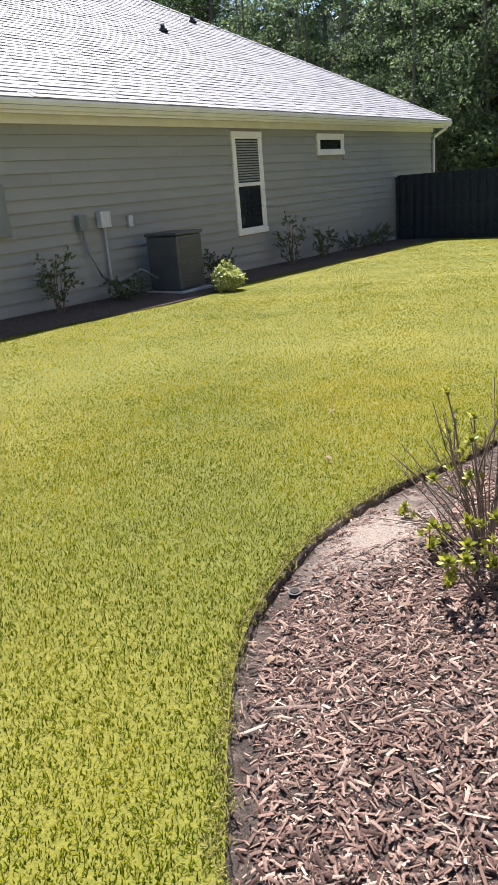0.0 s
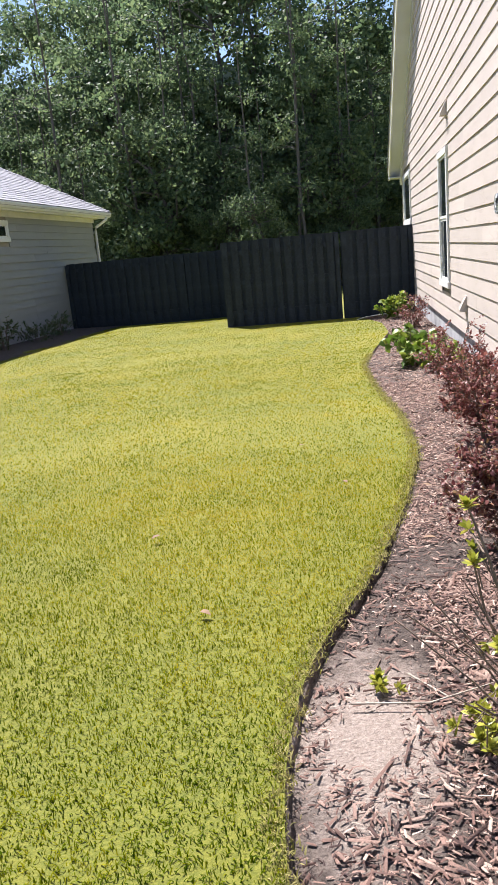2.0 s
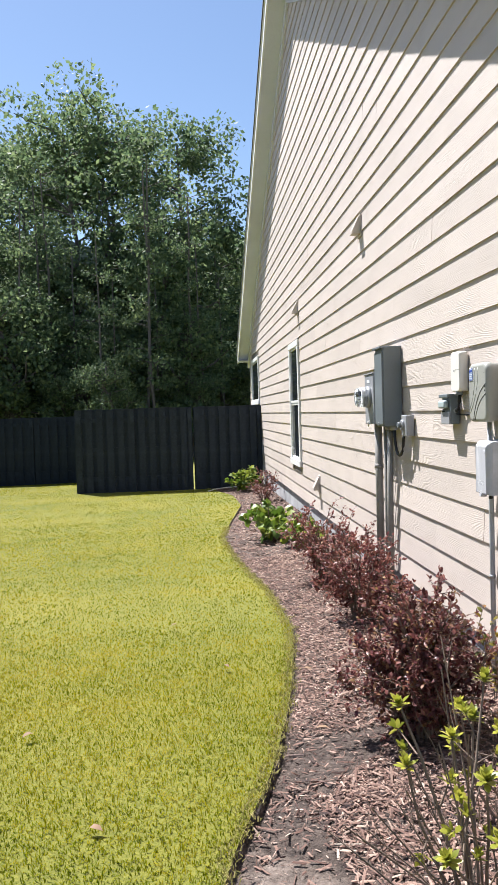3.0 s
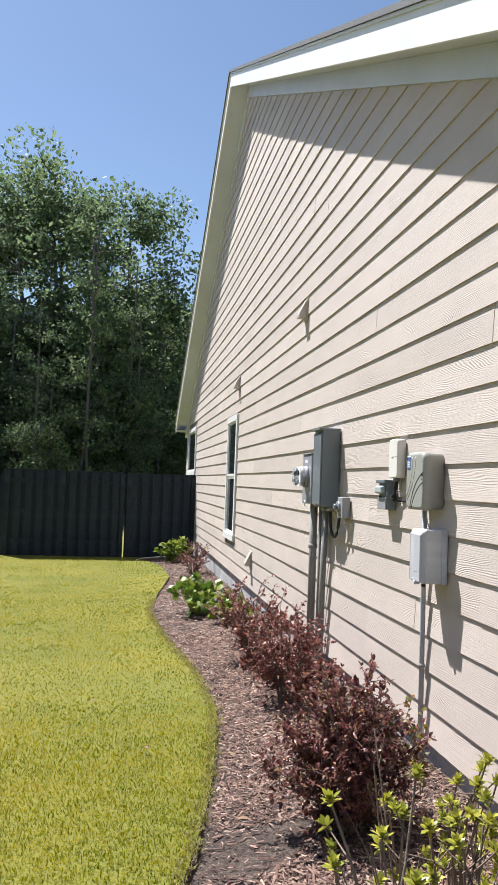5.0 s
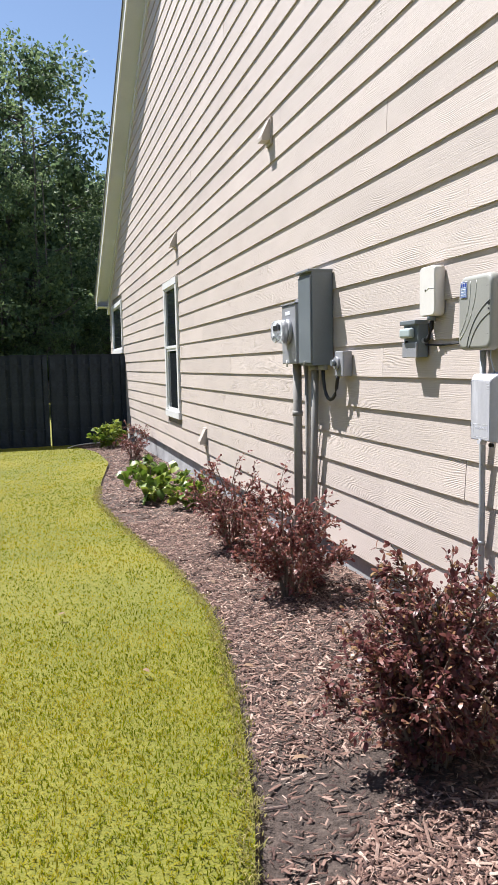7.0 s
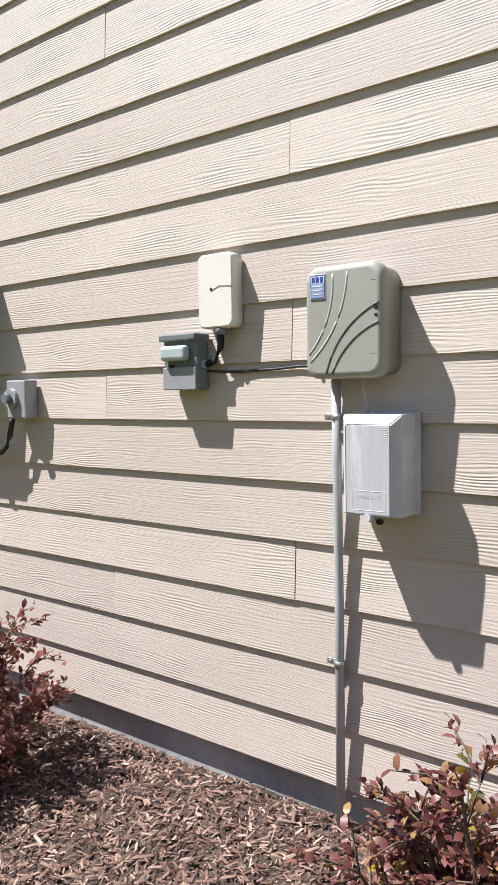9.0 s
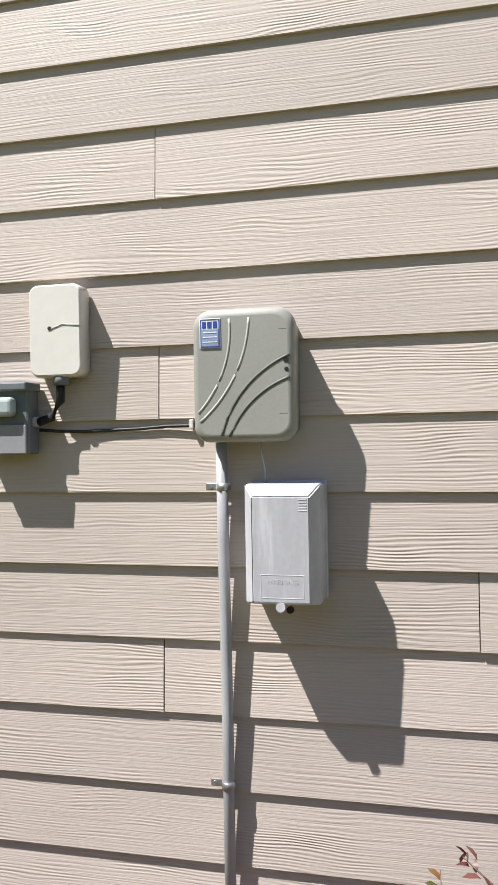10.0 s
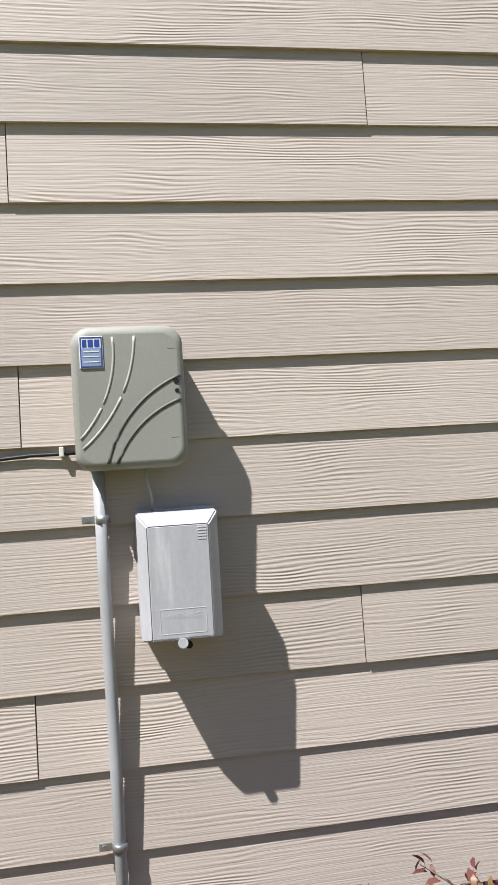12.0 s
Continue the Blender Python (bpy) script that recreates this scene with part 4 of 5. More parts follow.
pipe(meter, "meter_body", STEEL_LIGHT, [(-0.168, 0, 0.215), (-0.215, 0, 0.215)], 0.074, "", 24)
pipe(meter, "meter_face", LABEL_WHITE, [(-0.215, 0, 0.215), (-0.218, 0, 0.215)], 0.066, "", 24)
slab(meter, "register", BLACK, -0.228, -0.217, -0.04, 0.04, 0.22, 0.255, 0.003)
slab(meter, "name_plate", STEEL, -0.226, -0.217, -0.045, 0.045, 0.172, 0.192, 0.003)
pipe(meter, "wheel", ZINC, [(-0.222, 0, 0.202), (-0.222, 0, 0.206)], 0.011, "", 16)
CLEAR = material("meter_glass", (0.9, 0.92, 0.92), 0.03)
CLEAR.node_tree.nodes["Principled BSDF"].inputs["Transmission Weight"].default_value = 1.0
bm = bmesh.new()
tube(bm, [(-0.172, 0, 0.215), (-0.222, 0, 0.215), (-0.242, 0, 0.215), (-0.25, 0, 0.215)], 0.082, 24, 0.068)
dome = part("dome", bm, CLEAR, meter, "clear glass dome")
dome.visible_shadow = False
pipe(meter, "seal", WHITE_PLASTIC, [(-0.148, 0.03, -0.02), (-0.148, 0.03, 0.025)], 0.006)

panel = thing("breaker_box", (0, 6.40, 1.277), "tall dark grey enamelled electric disconnect panel", "electric panel")
slab(panel, "body", STEEL, -0.140, 0.0, -0.112, 0.112, 0.0, 0.585, 0.006)
slab(panel, "door", STEEL, -0.150, -0.140, -0.107, 0.107, 0.015, 0.555, 0.004)
slab(panel, "rain_lip", STEEL, -0.164, 0.0, -0.116, 0.116, 0.575, 0.592, 0.004)
slab(panel, "latch", ZINC, -0.157, -0.148, -0.015, 0.02, 0.008, 0.03, 0.003)
for y in (-0.06, 0.09):
    pipe(panel, "hub", STEEL_LIGHT, [(-0.05, y, -0.03), (-0.05, y, 0.005)], 0.03)

gfi = thing("receptacle_box", (0, 6.06, 1.21), "small round-covered grey receptacle box on the siding", "outlet")
slab(gfi, "body", STEEL_LIGHT, -0.06, 0.0, -0.06, 0.06, 0.0, 0.15, 0.006)
pipe(gfi, "round_cover", STEEL_LIGHT, [(-0.055, 0.02, 0.08), (-0.075, 0.02, 0.08)], 0.038, "", 20)
pipe(gfi, "plug", STEEL, [(-0.08, 0.02, 0.08), (-0.1, 0.02, 0.08)], 0.02, "", 12)

elec = thing("service_conduits", (-0.03, 6.8, 0.0), "grey service conduits running from the meter into the ground", "pipe")
pipe(elec, "service_conduit", CONDUIT_GREY, [(-0.02, 0.02, -0.2), (-0.02, 0.02, 0.8), (-0.02, 0.02, 1.31)], 0.031)
pipe(elec, "coupling", CONDUIT_GREY, [(-0.02, 0.02, 0.93), (-0.02, 0.02, 0.965)], 0.037)
pipe(elec, "thin_conduit", CONDUIT_GREY, [(0.0, -0.10, -0.2), (0.0, -0.11, 1.28)], 0.012)
pipe(elec, "panel_conduit", CONDUIT_GREY, [(-0.01, -0.24, -0.2), (-0.01, -0.26, 0.6), (-0.01, -0.30, 1.28)], 0.024)
pipe(elec, "ground_wire", BLACK, [(0.0, -0.18, -0.2), (0.0, -0.19, 0.6), (0.0, -0.22, 1.28)], 0.006)
loop = [(-0.02, -0.46 - 0.12 * (1 - math.cos(math.pi * i / 10)), 1.275 - 0.21 * math.sin(math.pi * i / 10) ** 0.8) for i in range(11)]
loop[-1] = (-0.02, -0.70, 1.21)
pipe(elec, "whip", BLACK, loop, 0.011, "black flexible whip")


VENT = plain("tan_vent_plastic", (0.5, 0.44, 0.39), 0.5, amount=0.06)


def wall_vent(y, z, s):
    v = thing("wall_vent", (0, y, z), "tan hooded vent on the siding", "vent", "vents on the gable wall")
    bm = bmesh.new()
    prism(bm, [(0, 0.17 * s), (-0.015, 0.17 * s), (-0.085 * s, 0.03 * s), (-0.085 * s, 0.0), (0, 0.0)], "y", -0.06 * s, 0.06 * s)
    part("hood", bm, VENT, v)
    slab(v, "flange", VENT, -0.008, 0.006, -0.075 * s, 0.075 * s, -0.03 * s, 0.19 * s, 0.002)


for y, z, s in ((7.52, 2.97, 0.9), (11.45, 2.79, 0.95), (10.0, 0.42, 0.95)):
    wall_vent(y, z, s)

# ---- things along the neighbour's wall ----
ac = thing("air_conditioner", (-8.45, 10.12, -0.12), "dark grey outdoor air-conditioning unit in the shade", "air conditioner")
DARK = plain("dark_grey_enamel", (0.075, 0.08, 0.088), 0.5)
slab(ac, "pad", CONCRETE, -0.42, 0.42, -0.42, 0.42, -0.05, 0.05, 0.01)
slab(ac, "cabinet", DARK, -0.34, 0.34, -0.34, 0.34, 0.06, 0.95, 0.04)
slab(ac, "top", DARK, -0.36, 0.36, -0.36, 0.36, 0.951, 1.0, 0.02)
for i in range(14):
    slab(ac, "grille_slat", DARK, 0.341, 0.352, -0.29, 0.29, 0.14 + i * 0.055, 0.165 + i * 0.055, 0.003, "", 1)
ngrey = thing("meter_box", (NX, 9.12, 1.06), "pale grey electric box with a conduit on grey siding", "utility box")
slab(ngrey, "body", BOX_GREY, 0.0, 0.12, -0.11, 0.11, 0.0, 0.25, 0.01)
pipe(ngrey, "conduit", PVC, [(0.05, 0.0, -1.3), (0.05, 0.0, 0.02)], 0.022)
nb = thing("disconnect_box", (NX, 8.63, 1.05), "small grey disconnect box with a hanging whip cable", "utility box")
slab(nb, "body", STEEL, 0.0, 0.1, -0.08, 0.08, 0.0, 0.24, 0.01)
pipe(nb, "whip", STEEL, [(0.05, 0, 0), (0.06, 0.06, -0.35), (0.1, 0.25, -0.75), (0.15, 0.5, -0.9), (0.4, 0.85, -0.7), (0.55, 1.1, -0.9)], 0.02)
nt = thing("hose_bib_box", (NX, 9.78, 1.02), "small pale cover plate on grey siding", "cover plate")
slab(nt, "cover", BOX_GREY, 0.0, 0.05, -0.05, 0.05, 0.0, 0.18, 0.006)
ne = thing("breaker_box", (NX, 7.06, 1.1), "flat grey electric panel on shaded grey siding", "electric panel")
slab(ne, "body", STEEL, 0.0, 0.1, -0.2, 0.16, 0.0, 0.72, 0.01)
nbed_v, nbed_f = [], []
for j, y in enumerate(np.arange(-2, 21.9, 0.3)):
    e = NX + 1.45 + 0.15 * math.sin(y * 0.9)
    for i, s in enumerate((0, 0.35, 0.7, 1.0)):
        nbed_v.append((NX + s * (e - NX), y, float(grade(y)) + 0.03 - 0.02 * s))
    if j:
        k = 4 * j
        nbed_f += [(k - 4 + i, k - 3 + i, k + 1 + i, k + i) for i in range(3)]
nbed = new("mulch_bed_far", raw_mesh("mulch_bed_far", nbed_v, nbed_f, SOIL, True))
nbed.name = "mulch_strip"
tagged(nbed, "dark mulch strip along the grey house", "flower bed", kind="structure")

# ---- small things on the ground ----
hose = thing("garden_hose", (0, 0, 0), "pale garden hose lying at the end of the bed", "hose")
pipe(hose, "hose_line", WHITE_PLASTIC, [(-1.25, 16.6, -0.24), (-1.1, 16.95, -0.235), (-0.8, 17.1, -0.22), (-0.45, 17.0, -0.2), (-0.2, 17.2, -0.2)], 0.011)
stake = thing("marker_stake", (-6.0, 21.8, -0.36), "thin white stake by the far fence", "stake")
pipe(stake, "rod", WHITE_PLASTIC, [(0, 0, -0.1), (0, 0, 0.26)], 0.008)
valve = thing("irrigation_cap", (-1.413, 2.15, -0.03), "round black irrigation cap standing in the mulch", "irrigation cap")
pipe(valve, "cap_body", BLACK, [(0, 0, -0.05), (0, 0, 0.012)], 0.024, "", 20)
pipe(valve, "cap_rim", BLACK, [(0, 0, 0.0125), (0, 0, 0.018)], 0.028, "", 20)
pipe(valve, "cap_top", CLOD, [(0, 0, 0.0185), (0, 0, 0.021)], 0.019, "", 16)


# ---- plants ----
def leaf_arrays(p, d, up, length, width, fold=0.25):
    """Folded leaf blades: p base, d direction, up the face's normal."""
    n = len(p)
    side = np.cross(d, up)
    side /= np.linalg.norm(side, axis=1)[:, None] + 1e-9
    nor = np.cross(side, d)
    L, W = length[:, None], width[:, None]
    if fold == 0:
        v = np.zeros((n, 4, 3))
        for k, (a, s) in enumerate(((0, 0), (0.45, 0.5), (1, 0), (0.55, -0.5))):
            v[:, k] = p + d * L * a + side * W * s
        t = np.array([[0, 1, 2], [0, 2, 3]])
        return v.reshape(-1, 3), (np.arange(n)[:, None, None] * 4 + t).reshape(-1, 3)
    v = np.zeros((n, 6, 3))
    for k, (a, s, h) in enumerate(((0, 0, 0), (0.28, 0.42, 1), (0.28, -0.42, 1), (0.68, 0.46, 0.6), (0.68, -0.46, 0.6), (1, 0, -0.6))):
        v[:, k] = p + d * L * a + side * W * s + nor * W * fold * h
    t = np.array([[0, 2, 1], [1, 2, 3], [2, 4, 3], [3, 4, 5]])
    return v.reshape(-1, 3), (np.arange(n)[:, None, None] * 6 + t).reshape(-1, 3)


def unit(a):
    return a / (np.linalg.norm(a, axis=-1, keepdims=True) + 1e-9)


def shrub(name, loc, radius, height, stems, twigs, leaves, leaf_len, leaf_mat, twig_mat, label, category, seed, droop=0.35, leaf_w=0.5, low=0.12, group=""):
    """Many-stemmed shrub: stems fan out from the base, twigs fork off them, leaves sit along the twigs."""
    r = np.random.default_rng(seed)
    root = thing(name, loc, label, category, group)
    bm = bmesh.new()
    pts, dirs = [], []
    for s in range(stems):
        a = 2 * np.pi * (s + r.uniform(-0.3, 0.3)) / stems
        reach = radius * np.sqrt(r.uniform(0.05, 1.0))
        top = height * (1 - 0.45 * (reach / radius) ** 2) * r.uniform(0.6, 1.22)
        tip = np.array([reach * np.cos(a), reach * np.sin(a), top])
        mid = tip * np.array([0.35, 0.35, 0.6]) + r.normal(0, 0.03, 3)
        line = [np.array([0.05 * np.cos(a), 0.05 * np.sin(a), -0.03]), mid, (mid + tip) / 2 + r.normal(0, 0.02, 3), tip]
        tube(bm, line, 0.007, 5, 0.0025, False)
        for k in range(twigs):
            u = r.uniform(low, 1.0)
            i = min(2, int(u * 3))
            b = line[i] + (line[i + 1] - line[i]) * (u * 3 - i)
            out = unit(np.array([np.cos(a), np.sin(a), 0.9]) + r.normal(0, 0.75, 3))
            ln = radius * r.uniform(0.2, 0.5)
            e = b + out * ln + np.array([0, 0, -droop * ln * 0.5])
            if e[2] < 0.04:
                e[2] = 0.04
            m = (b + e) / 2 + np.array([0, 0, ln * 0.1])
            tube(bm, [b, m, e], 0.0028, 3, 0.0012, False)
            for q in range(leaves):
                w = r.uniform(0.15, 1.0)
                pts.append(b * (1 - w) ** 2 + 2 * m * w * (1 - w) + e * w * w + r.normal(0, 0.006, 3))
                dirs.append(unit(out + r.normal(0, 0.8, 3)))
    part("branchwork", bm, twig_mat, root)
    p, d = np.array(pts), np.array(dirs)
    up = unit(np.array([0, 0, 1.0]) + r.normal(0, 0.5, p.shape))
    ln = leaf_len * r.uniform(0.6, 1.25, len(p))
    v, t = leaf_arrays(p, d, up, ln, ln * leaf_w)
    part("foliage", array_mesh("foliage", v, t, leaf_mat), leaf_mat, root)
    return root


DEAD = leaf_material("dry_leaf", [(0.1, (0.09, 0.05, 0.035)), (0.9, (0.28, 0.18, 0.12))], 0.7, 0.1)
CREAM_LEAF = leaf_material("variegated_leaves", [(0.05, (0.20, 0.26, 0.06)), (0.5, (0.42, 0.46, 0.16)), (0.9, (0.66, 0.66, 0.36))], 0.4, 0.3)
G = lambda y: float(grade(y)) - 0.02
red_label = "purple-red loropetalum shrub with small dense leaves in bark mulch"
big_red = shrub("loropetalum_shrub", (-0.63, 3.97, G(3.9)), 0.29, 0.60, 38, 22, 11, 0.027, RED_LEAF, TWIG, "large dense dark purple-red loropetalum shrub in bark mulch", "shrub", 11, group="red shrubs")
shrub("loropetalum_shrub", (-0.44, 5.86, G(5.75)), 0.31, 0.62, 24, 14, 11, 0.032, RED_PALE, TWIG, "twiggy russet loropetalum shrub beside the conduits", "shrub", 12, group="red shrubs")
shrub("loropetalum_shrub", (-0.45, 7.1, G(7.0)), 0.38, 0.62, 22, 13, 10, 0.033, RED_PALE, TWIG, "russet loropetalum shrub with tall loose shoots", "shrub", 13, group="red shrubs")
shrub("loropetalum_shrub", (-0.28, 14.0, G(14.0)), 0.36, 0.62, 16, 10, 10, 0.034, RED_PALE, TWIG, "russet shrub under the window", "shrub", 14, group="red shrubs")
shrub("hydrangea", (-0.64, 9.6, G(9.6)), 0.30, 0.42, 10, 5, 5, 0.11, GREEN_LEAF, TWIG, "bright green broad-leaved hydrangea in the mulch bed", "shrub", 15, leaf_w=0.65)
shrub("hydrangea", (-0.40, 8.9, G(8.9)), 0.24, 0.30, 8, 5, 5, 0.09, GREEN_LEAF, TWIG, "low green hydrangea with pale young leaves", "shrub", 25, leaf_w=0.65)
shrub("hydrangea", (-0.45, 16.3, G(16.3)), 0.34, 0.55, 10, 6, 6, 0.11, GREEN_LEAF, TWIG, "green hydrangea against the dark fence", "shrub", 16, leaf_w=0.65)


def young_shoots(root, count, seed):
    """Fresh olive and yellow shoots that stand out of the top of a shrub, on its wall side."""
    r = np.random.default_rng(seed)
    pts, dirs = [], []
    bm = bmesh.new()
    for k in range(count):
        b = np.array([r.uniform(-0.02, 0.36), r.uniform(-0.1, 0.22), r.uniform(0.16, 0.32)])
        e = b + np.array([r.normal(0.02, 0.04), r.normal(0, 0.04), r.uniform(0.1, 0.24)])
        tube(bm, [b, (b + e) / 2 + r.normal(0, 0.008, 3), e], 0.0026, 4, 0.0013, False)
        for q in range(12):
            w = r.uniform(0.3, 1.0)
            pts.append(b + (e - b) * w)
            dirs.append(unit(np.array([0, 0, 0.5]) + r.normal(0, 0.7, 3)))
    p, d = np.array(pts), np.array(dirs)
    ln = 0.036 * r.uniform(0.6, 1.2, len(p))
    v, t = leaf_arrays(p, d, unit(np.array([0, 0, 1.0]) + r.normal(0, 0.4, p.shape)), ln, ln * 0.55)
    part("shoot_wood", bm, TWIG, root)
    part("young_leaves", array_mesh("young_leaves", v, t, YOUNG_LEAF), YOUNG_LEAF, root, "olive and yellow young leaves")


def azalea(loc, heads, seed, label, spread=0.3, height=0.6, bare_canes=0):
    """Leggy azalea: bare forked canes, each tipped with a rosette of yellow-green leaves."""
    r = np.random.default_rng(seed)
    root = thing("azalea", loc, label, "shrub", "leggy azaleas")
    bm = bmesh.new()
    pts, dirs, ups, lens, starts = [], [], [], [], []
    def rosette(c, ax, n, size):
        starts.append(len(pts))
        ax = unit(ax)
        s = unit(np.cross(ax, np.array([0.3, 0.9, 0.1])))
        q = np.cross(ax, s)
        for k in range(n):
            a = 2.4 * k
            tilt = 0.25 + 0.95 * k / n
            out = s * np.cos(a) + q * np.sin(a)
            d = unit(ax * (1.3 - tilt) + out * tilt)
            pts.append(c - ax * 0.012 * k / n)
            dirs.append(d)
            ups.append(unit(ax - out * 0.3))
            lens.append(size * r.uniform(0.75, 1.2))
    for h in range(heads):
        a = r.uniform(0, 2 * np.pi)
        reach = spread * np.sqrt(r.uniform(0.02, 1))
        tip = np.array([reach * np.cos(a), reach * np.sin(a), height * r.uniform(0.45, 1.05) * (1 - 0.3 * reach / spread)])
        knee = tip * np.array([0.55, 0.55, 0.5]) + r.normal(0, 0.03, 3)
        tube(bm, [np.array([0.3 * knee[0], 0.3 * knee[1], -0.04]), knee, (knee + tip) / 2 + r.normal(0, 0.015, 3), tip], 0.0055, 5, 0.003, False)
        rosette(tip, tip - knee + np.array([0, 0, 0.15]), int(r.integers(15, 24)), 0.036)
        for k in range(int(r.integers(1, 3))):
            b = knee + (tip - knee) * r.uniform(0.1, 0.7)
            e = b + unit(r.normal(0, 1, 3) + np.array([0, 0, 0.9])) * r.uniform(0.05, 0.13)
            tube(bm, [b, (b + e) / 2, e], 0.003, 4, 0.002, False)
            if r.uniform() < 0.75:
                rosette(e, e - b, int(r.integers(9, 15)), 0.031)
    for h in range(bare_canes):
        a = r.uniform(1.6, 4.9)
        tip = np.array([np.cos(a) * spread * r.uniform(0.5, 1.5), np.sin(a) * spread * r.uniform(0.5, 1.3), height * r.uniform(0.3, 0.95)])
        knee = tip * np.array([0.4, 0.4, 0.45]) + r.normal(0, 0.02, 3)
        tube(bm, [np.array([0.1 * knee[0], 0.1 * knee[1], -0.03]), knee, (knee + tip) / 2 + r.normal(0, 0.012, 3), tip], 0.0038, 5, 0.0018, False)
        for k in range(3):
            b = knee + (tip - knee) * r.uniform(0.2, 0.9)
            e = b + unit(tip - knee + r.normal(0, 0.12, 3)) * r.uniform(0.06, 0.14)
            tube(bm, [b, (b + e) / 2 + r.normal(0, 0.004, 3), e], 0.002, 3, 0.001, False)
    part("branchwork", bm, TWIG, root)
    for lo, hi in zip(starts, starts[1:] + [len(pts)]):
        v, t = leaf_arrays(np.array(pts[lo:hi]), np.array(dirs[lo:hi]), np.array(ups[lo:hi]), np.array(lens[lo:hi]), np.array(lens[lo:hi]) * 0.44, 0.15)
        part("leaf_rosette", array_mesh("leaf_rosette", v, t, LIME_LEAF), LIME_LEAF, root)
    return root


young_shoots(big_red, 26, 71)
azalea((-0.48, 3.22, G(3)), 24, 31, "leggy azalea with yellow-green leaf rosettes on bare canes", 0.27, 0.62)
azalea((-0.18, 2.9, G(3)), 20, 32, "leggy azalea with yellow-green leaf rosettes close to the wall", 0.26, 0.55)
azalea((-0.84, 2.72, G(3)), 13, 33, "half-bare azalea at the edge of the washout", 0.28, 0.86, 20)
azalea((-0.68, 2.40, G(3)), 10, 34, "low azalea with fresh green tips in the mulch", 0.26, 0.40)
azalea((-0.98, 2.66, G(3) - 0.01), 5, 35, "low fresh azalea shoots sprouting from the mulch", 0.11, 0.13)
azalea((-1.30, 2.93, G(3) - 0.02), 2, 36, "tiny azalea sprout on the sandy washout", 0.03, 0.09)

# dead canes and sticks on the washout
for i, (a, b, c) in enumerate((((-1.38, 2.86, 0.0), (-1.15, 2.82, 0.03), (-0.7, 3.02, 0.05)), ((-1.2, 3.02, 0.0), (-1.08, 2.85, 0.02), (-0.95, 2.7, 0.02)), ((-1.15, 3.25, 0.0), (-0.85, 3.18, 0.02), (-0.5, 3.22, 0.04)))):
    st = thing("stick", (0, 0, 0), "bleached bare stick lying by the azalea", "stick", "sticks on the bed")
    bm = bmesh.new()
    tube(bm, [a, b, c], 0.0035, 6, 0.0018)
    part("twig", bm, TWIG_PALE, st)

shrub("round_bush", (-7.5, 10.25, -0.14), 0.25, 0.36, 70, 14, 10, 0.05, CREAM_LEAF, TWIG, "clipped variegated round bush at the lawn's edge", "shrub", 41, leaf_w=0.6)
for i, (x, y, h) in enumerate(((-8.7, 7.6, 0.85), (-8.65, 14.3, 1.1), (-8.6, 15.7, 0.75), (-8.55, 8.95, 0.4), (-8.7, 11.6, 0.7), (-8.6, 17.4, 0.5), (-8.6, 18.8, 0.5))):
    shrub("foundation_shrub", (x, y, G(y)), 0.38 if h > 0.6 else 0.45, h, 12, 9, 6, 0.06, PINE_LEAF, TWIG, "dark green shrub in the shade of the grey house", "shrub", 50 + i, leaf_w=0.5, group="shrubs along the grey house")


def limb(bm, p, q, r0, r1, rr, seg=6, bends=4, wob=0.3):
    pts = [p + (q - p) * i / bends + (rr.normal(0, wob, 3) * (0 < i < bends)) for i in range(bends + 1)]
    tube(bm, pts, r0, seg, r1, False)
    return pts


def broadleaf(seed, height, spread, leaves, size):
    """Meshes of a forest oak: trunk with limbs, and a crown of leaf clumps with gaps."""
    r = np.random.default_rng(seed)
    bm = bmesh.new()
    trunk = limb(bm, np.zeros(3), np.array([r.normal(0, 0.5), r.normal(0, 0.5), height * 0.86]), 0.24, 0.05, r, 8, 6, 0.18)
    clumps = []
    for k in range(26):
        u = r.uniform(0.22, 1.0)
        i = min(5, int(u * 6))
        b = trunk[i] + (trunk[i + 1] - trunk[i]) * (u * 6 - i)
        a = 2.4 * k + r.uniform(-0.4, 0.4)
        ln = spread * (1.05 - 0.65 * abs(u - 0.5)) * r.uniform(0.45, 1.0)
        e = b + np.array([np.cos(a) * ln, np.sin(a) * ln, ln * r.uniform(0.15, 0.6)])
        limb(bm, b, e, 0.07, 0.02, r, 5, 3, 0.15)
        clumps.append((e, spread * r.uniform(0.22, 0.42)))
        clumps.append(((b + e) / 2 + r.normal(0, 0.3, 3), spread * r.uniform(0.15, 0.32)))
    clumps.append((trunk[-1], spread * 0.4))
    per = leaves // len(clumps)
    p = []
    for c, rad in clumps:
        q = unit(r.normal(0, 1, (per, 3))) * (rad * r.uniform(0.35, 1.0, (per, 1)) ** 0.6) * np.array([1, 1, 0.72])
        p.append(c + q + r.normal(0, 0.12, (per, 3)))
    p = np.concatenate(p)
    d = unit(r.normal(0, 1, p.shape) + np.array([0, 0, -0.25]))
    up = unit(r.normal(0, 0.7, p.shape) + np.array([0, 0, 1]))
    ln = size * r.uniform(0.6, 1.4, len(p))
    v, t = leaf_arrays(p, d, up, ln, ln * 0.62, 0)
    return mesh_of(bm, "trunk", BARK), array_mesh("crown", v, t, TREE_LEAF)


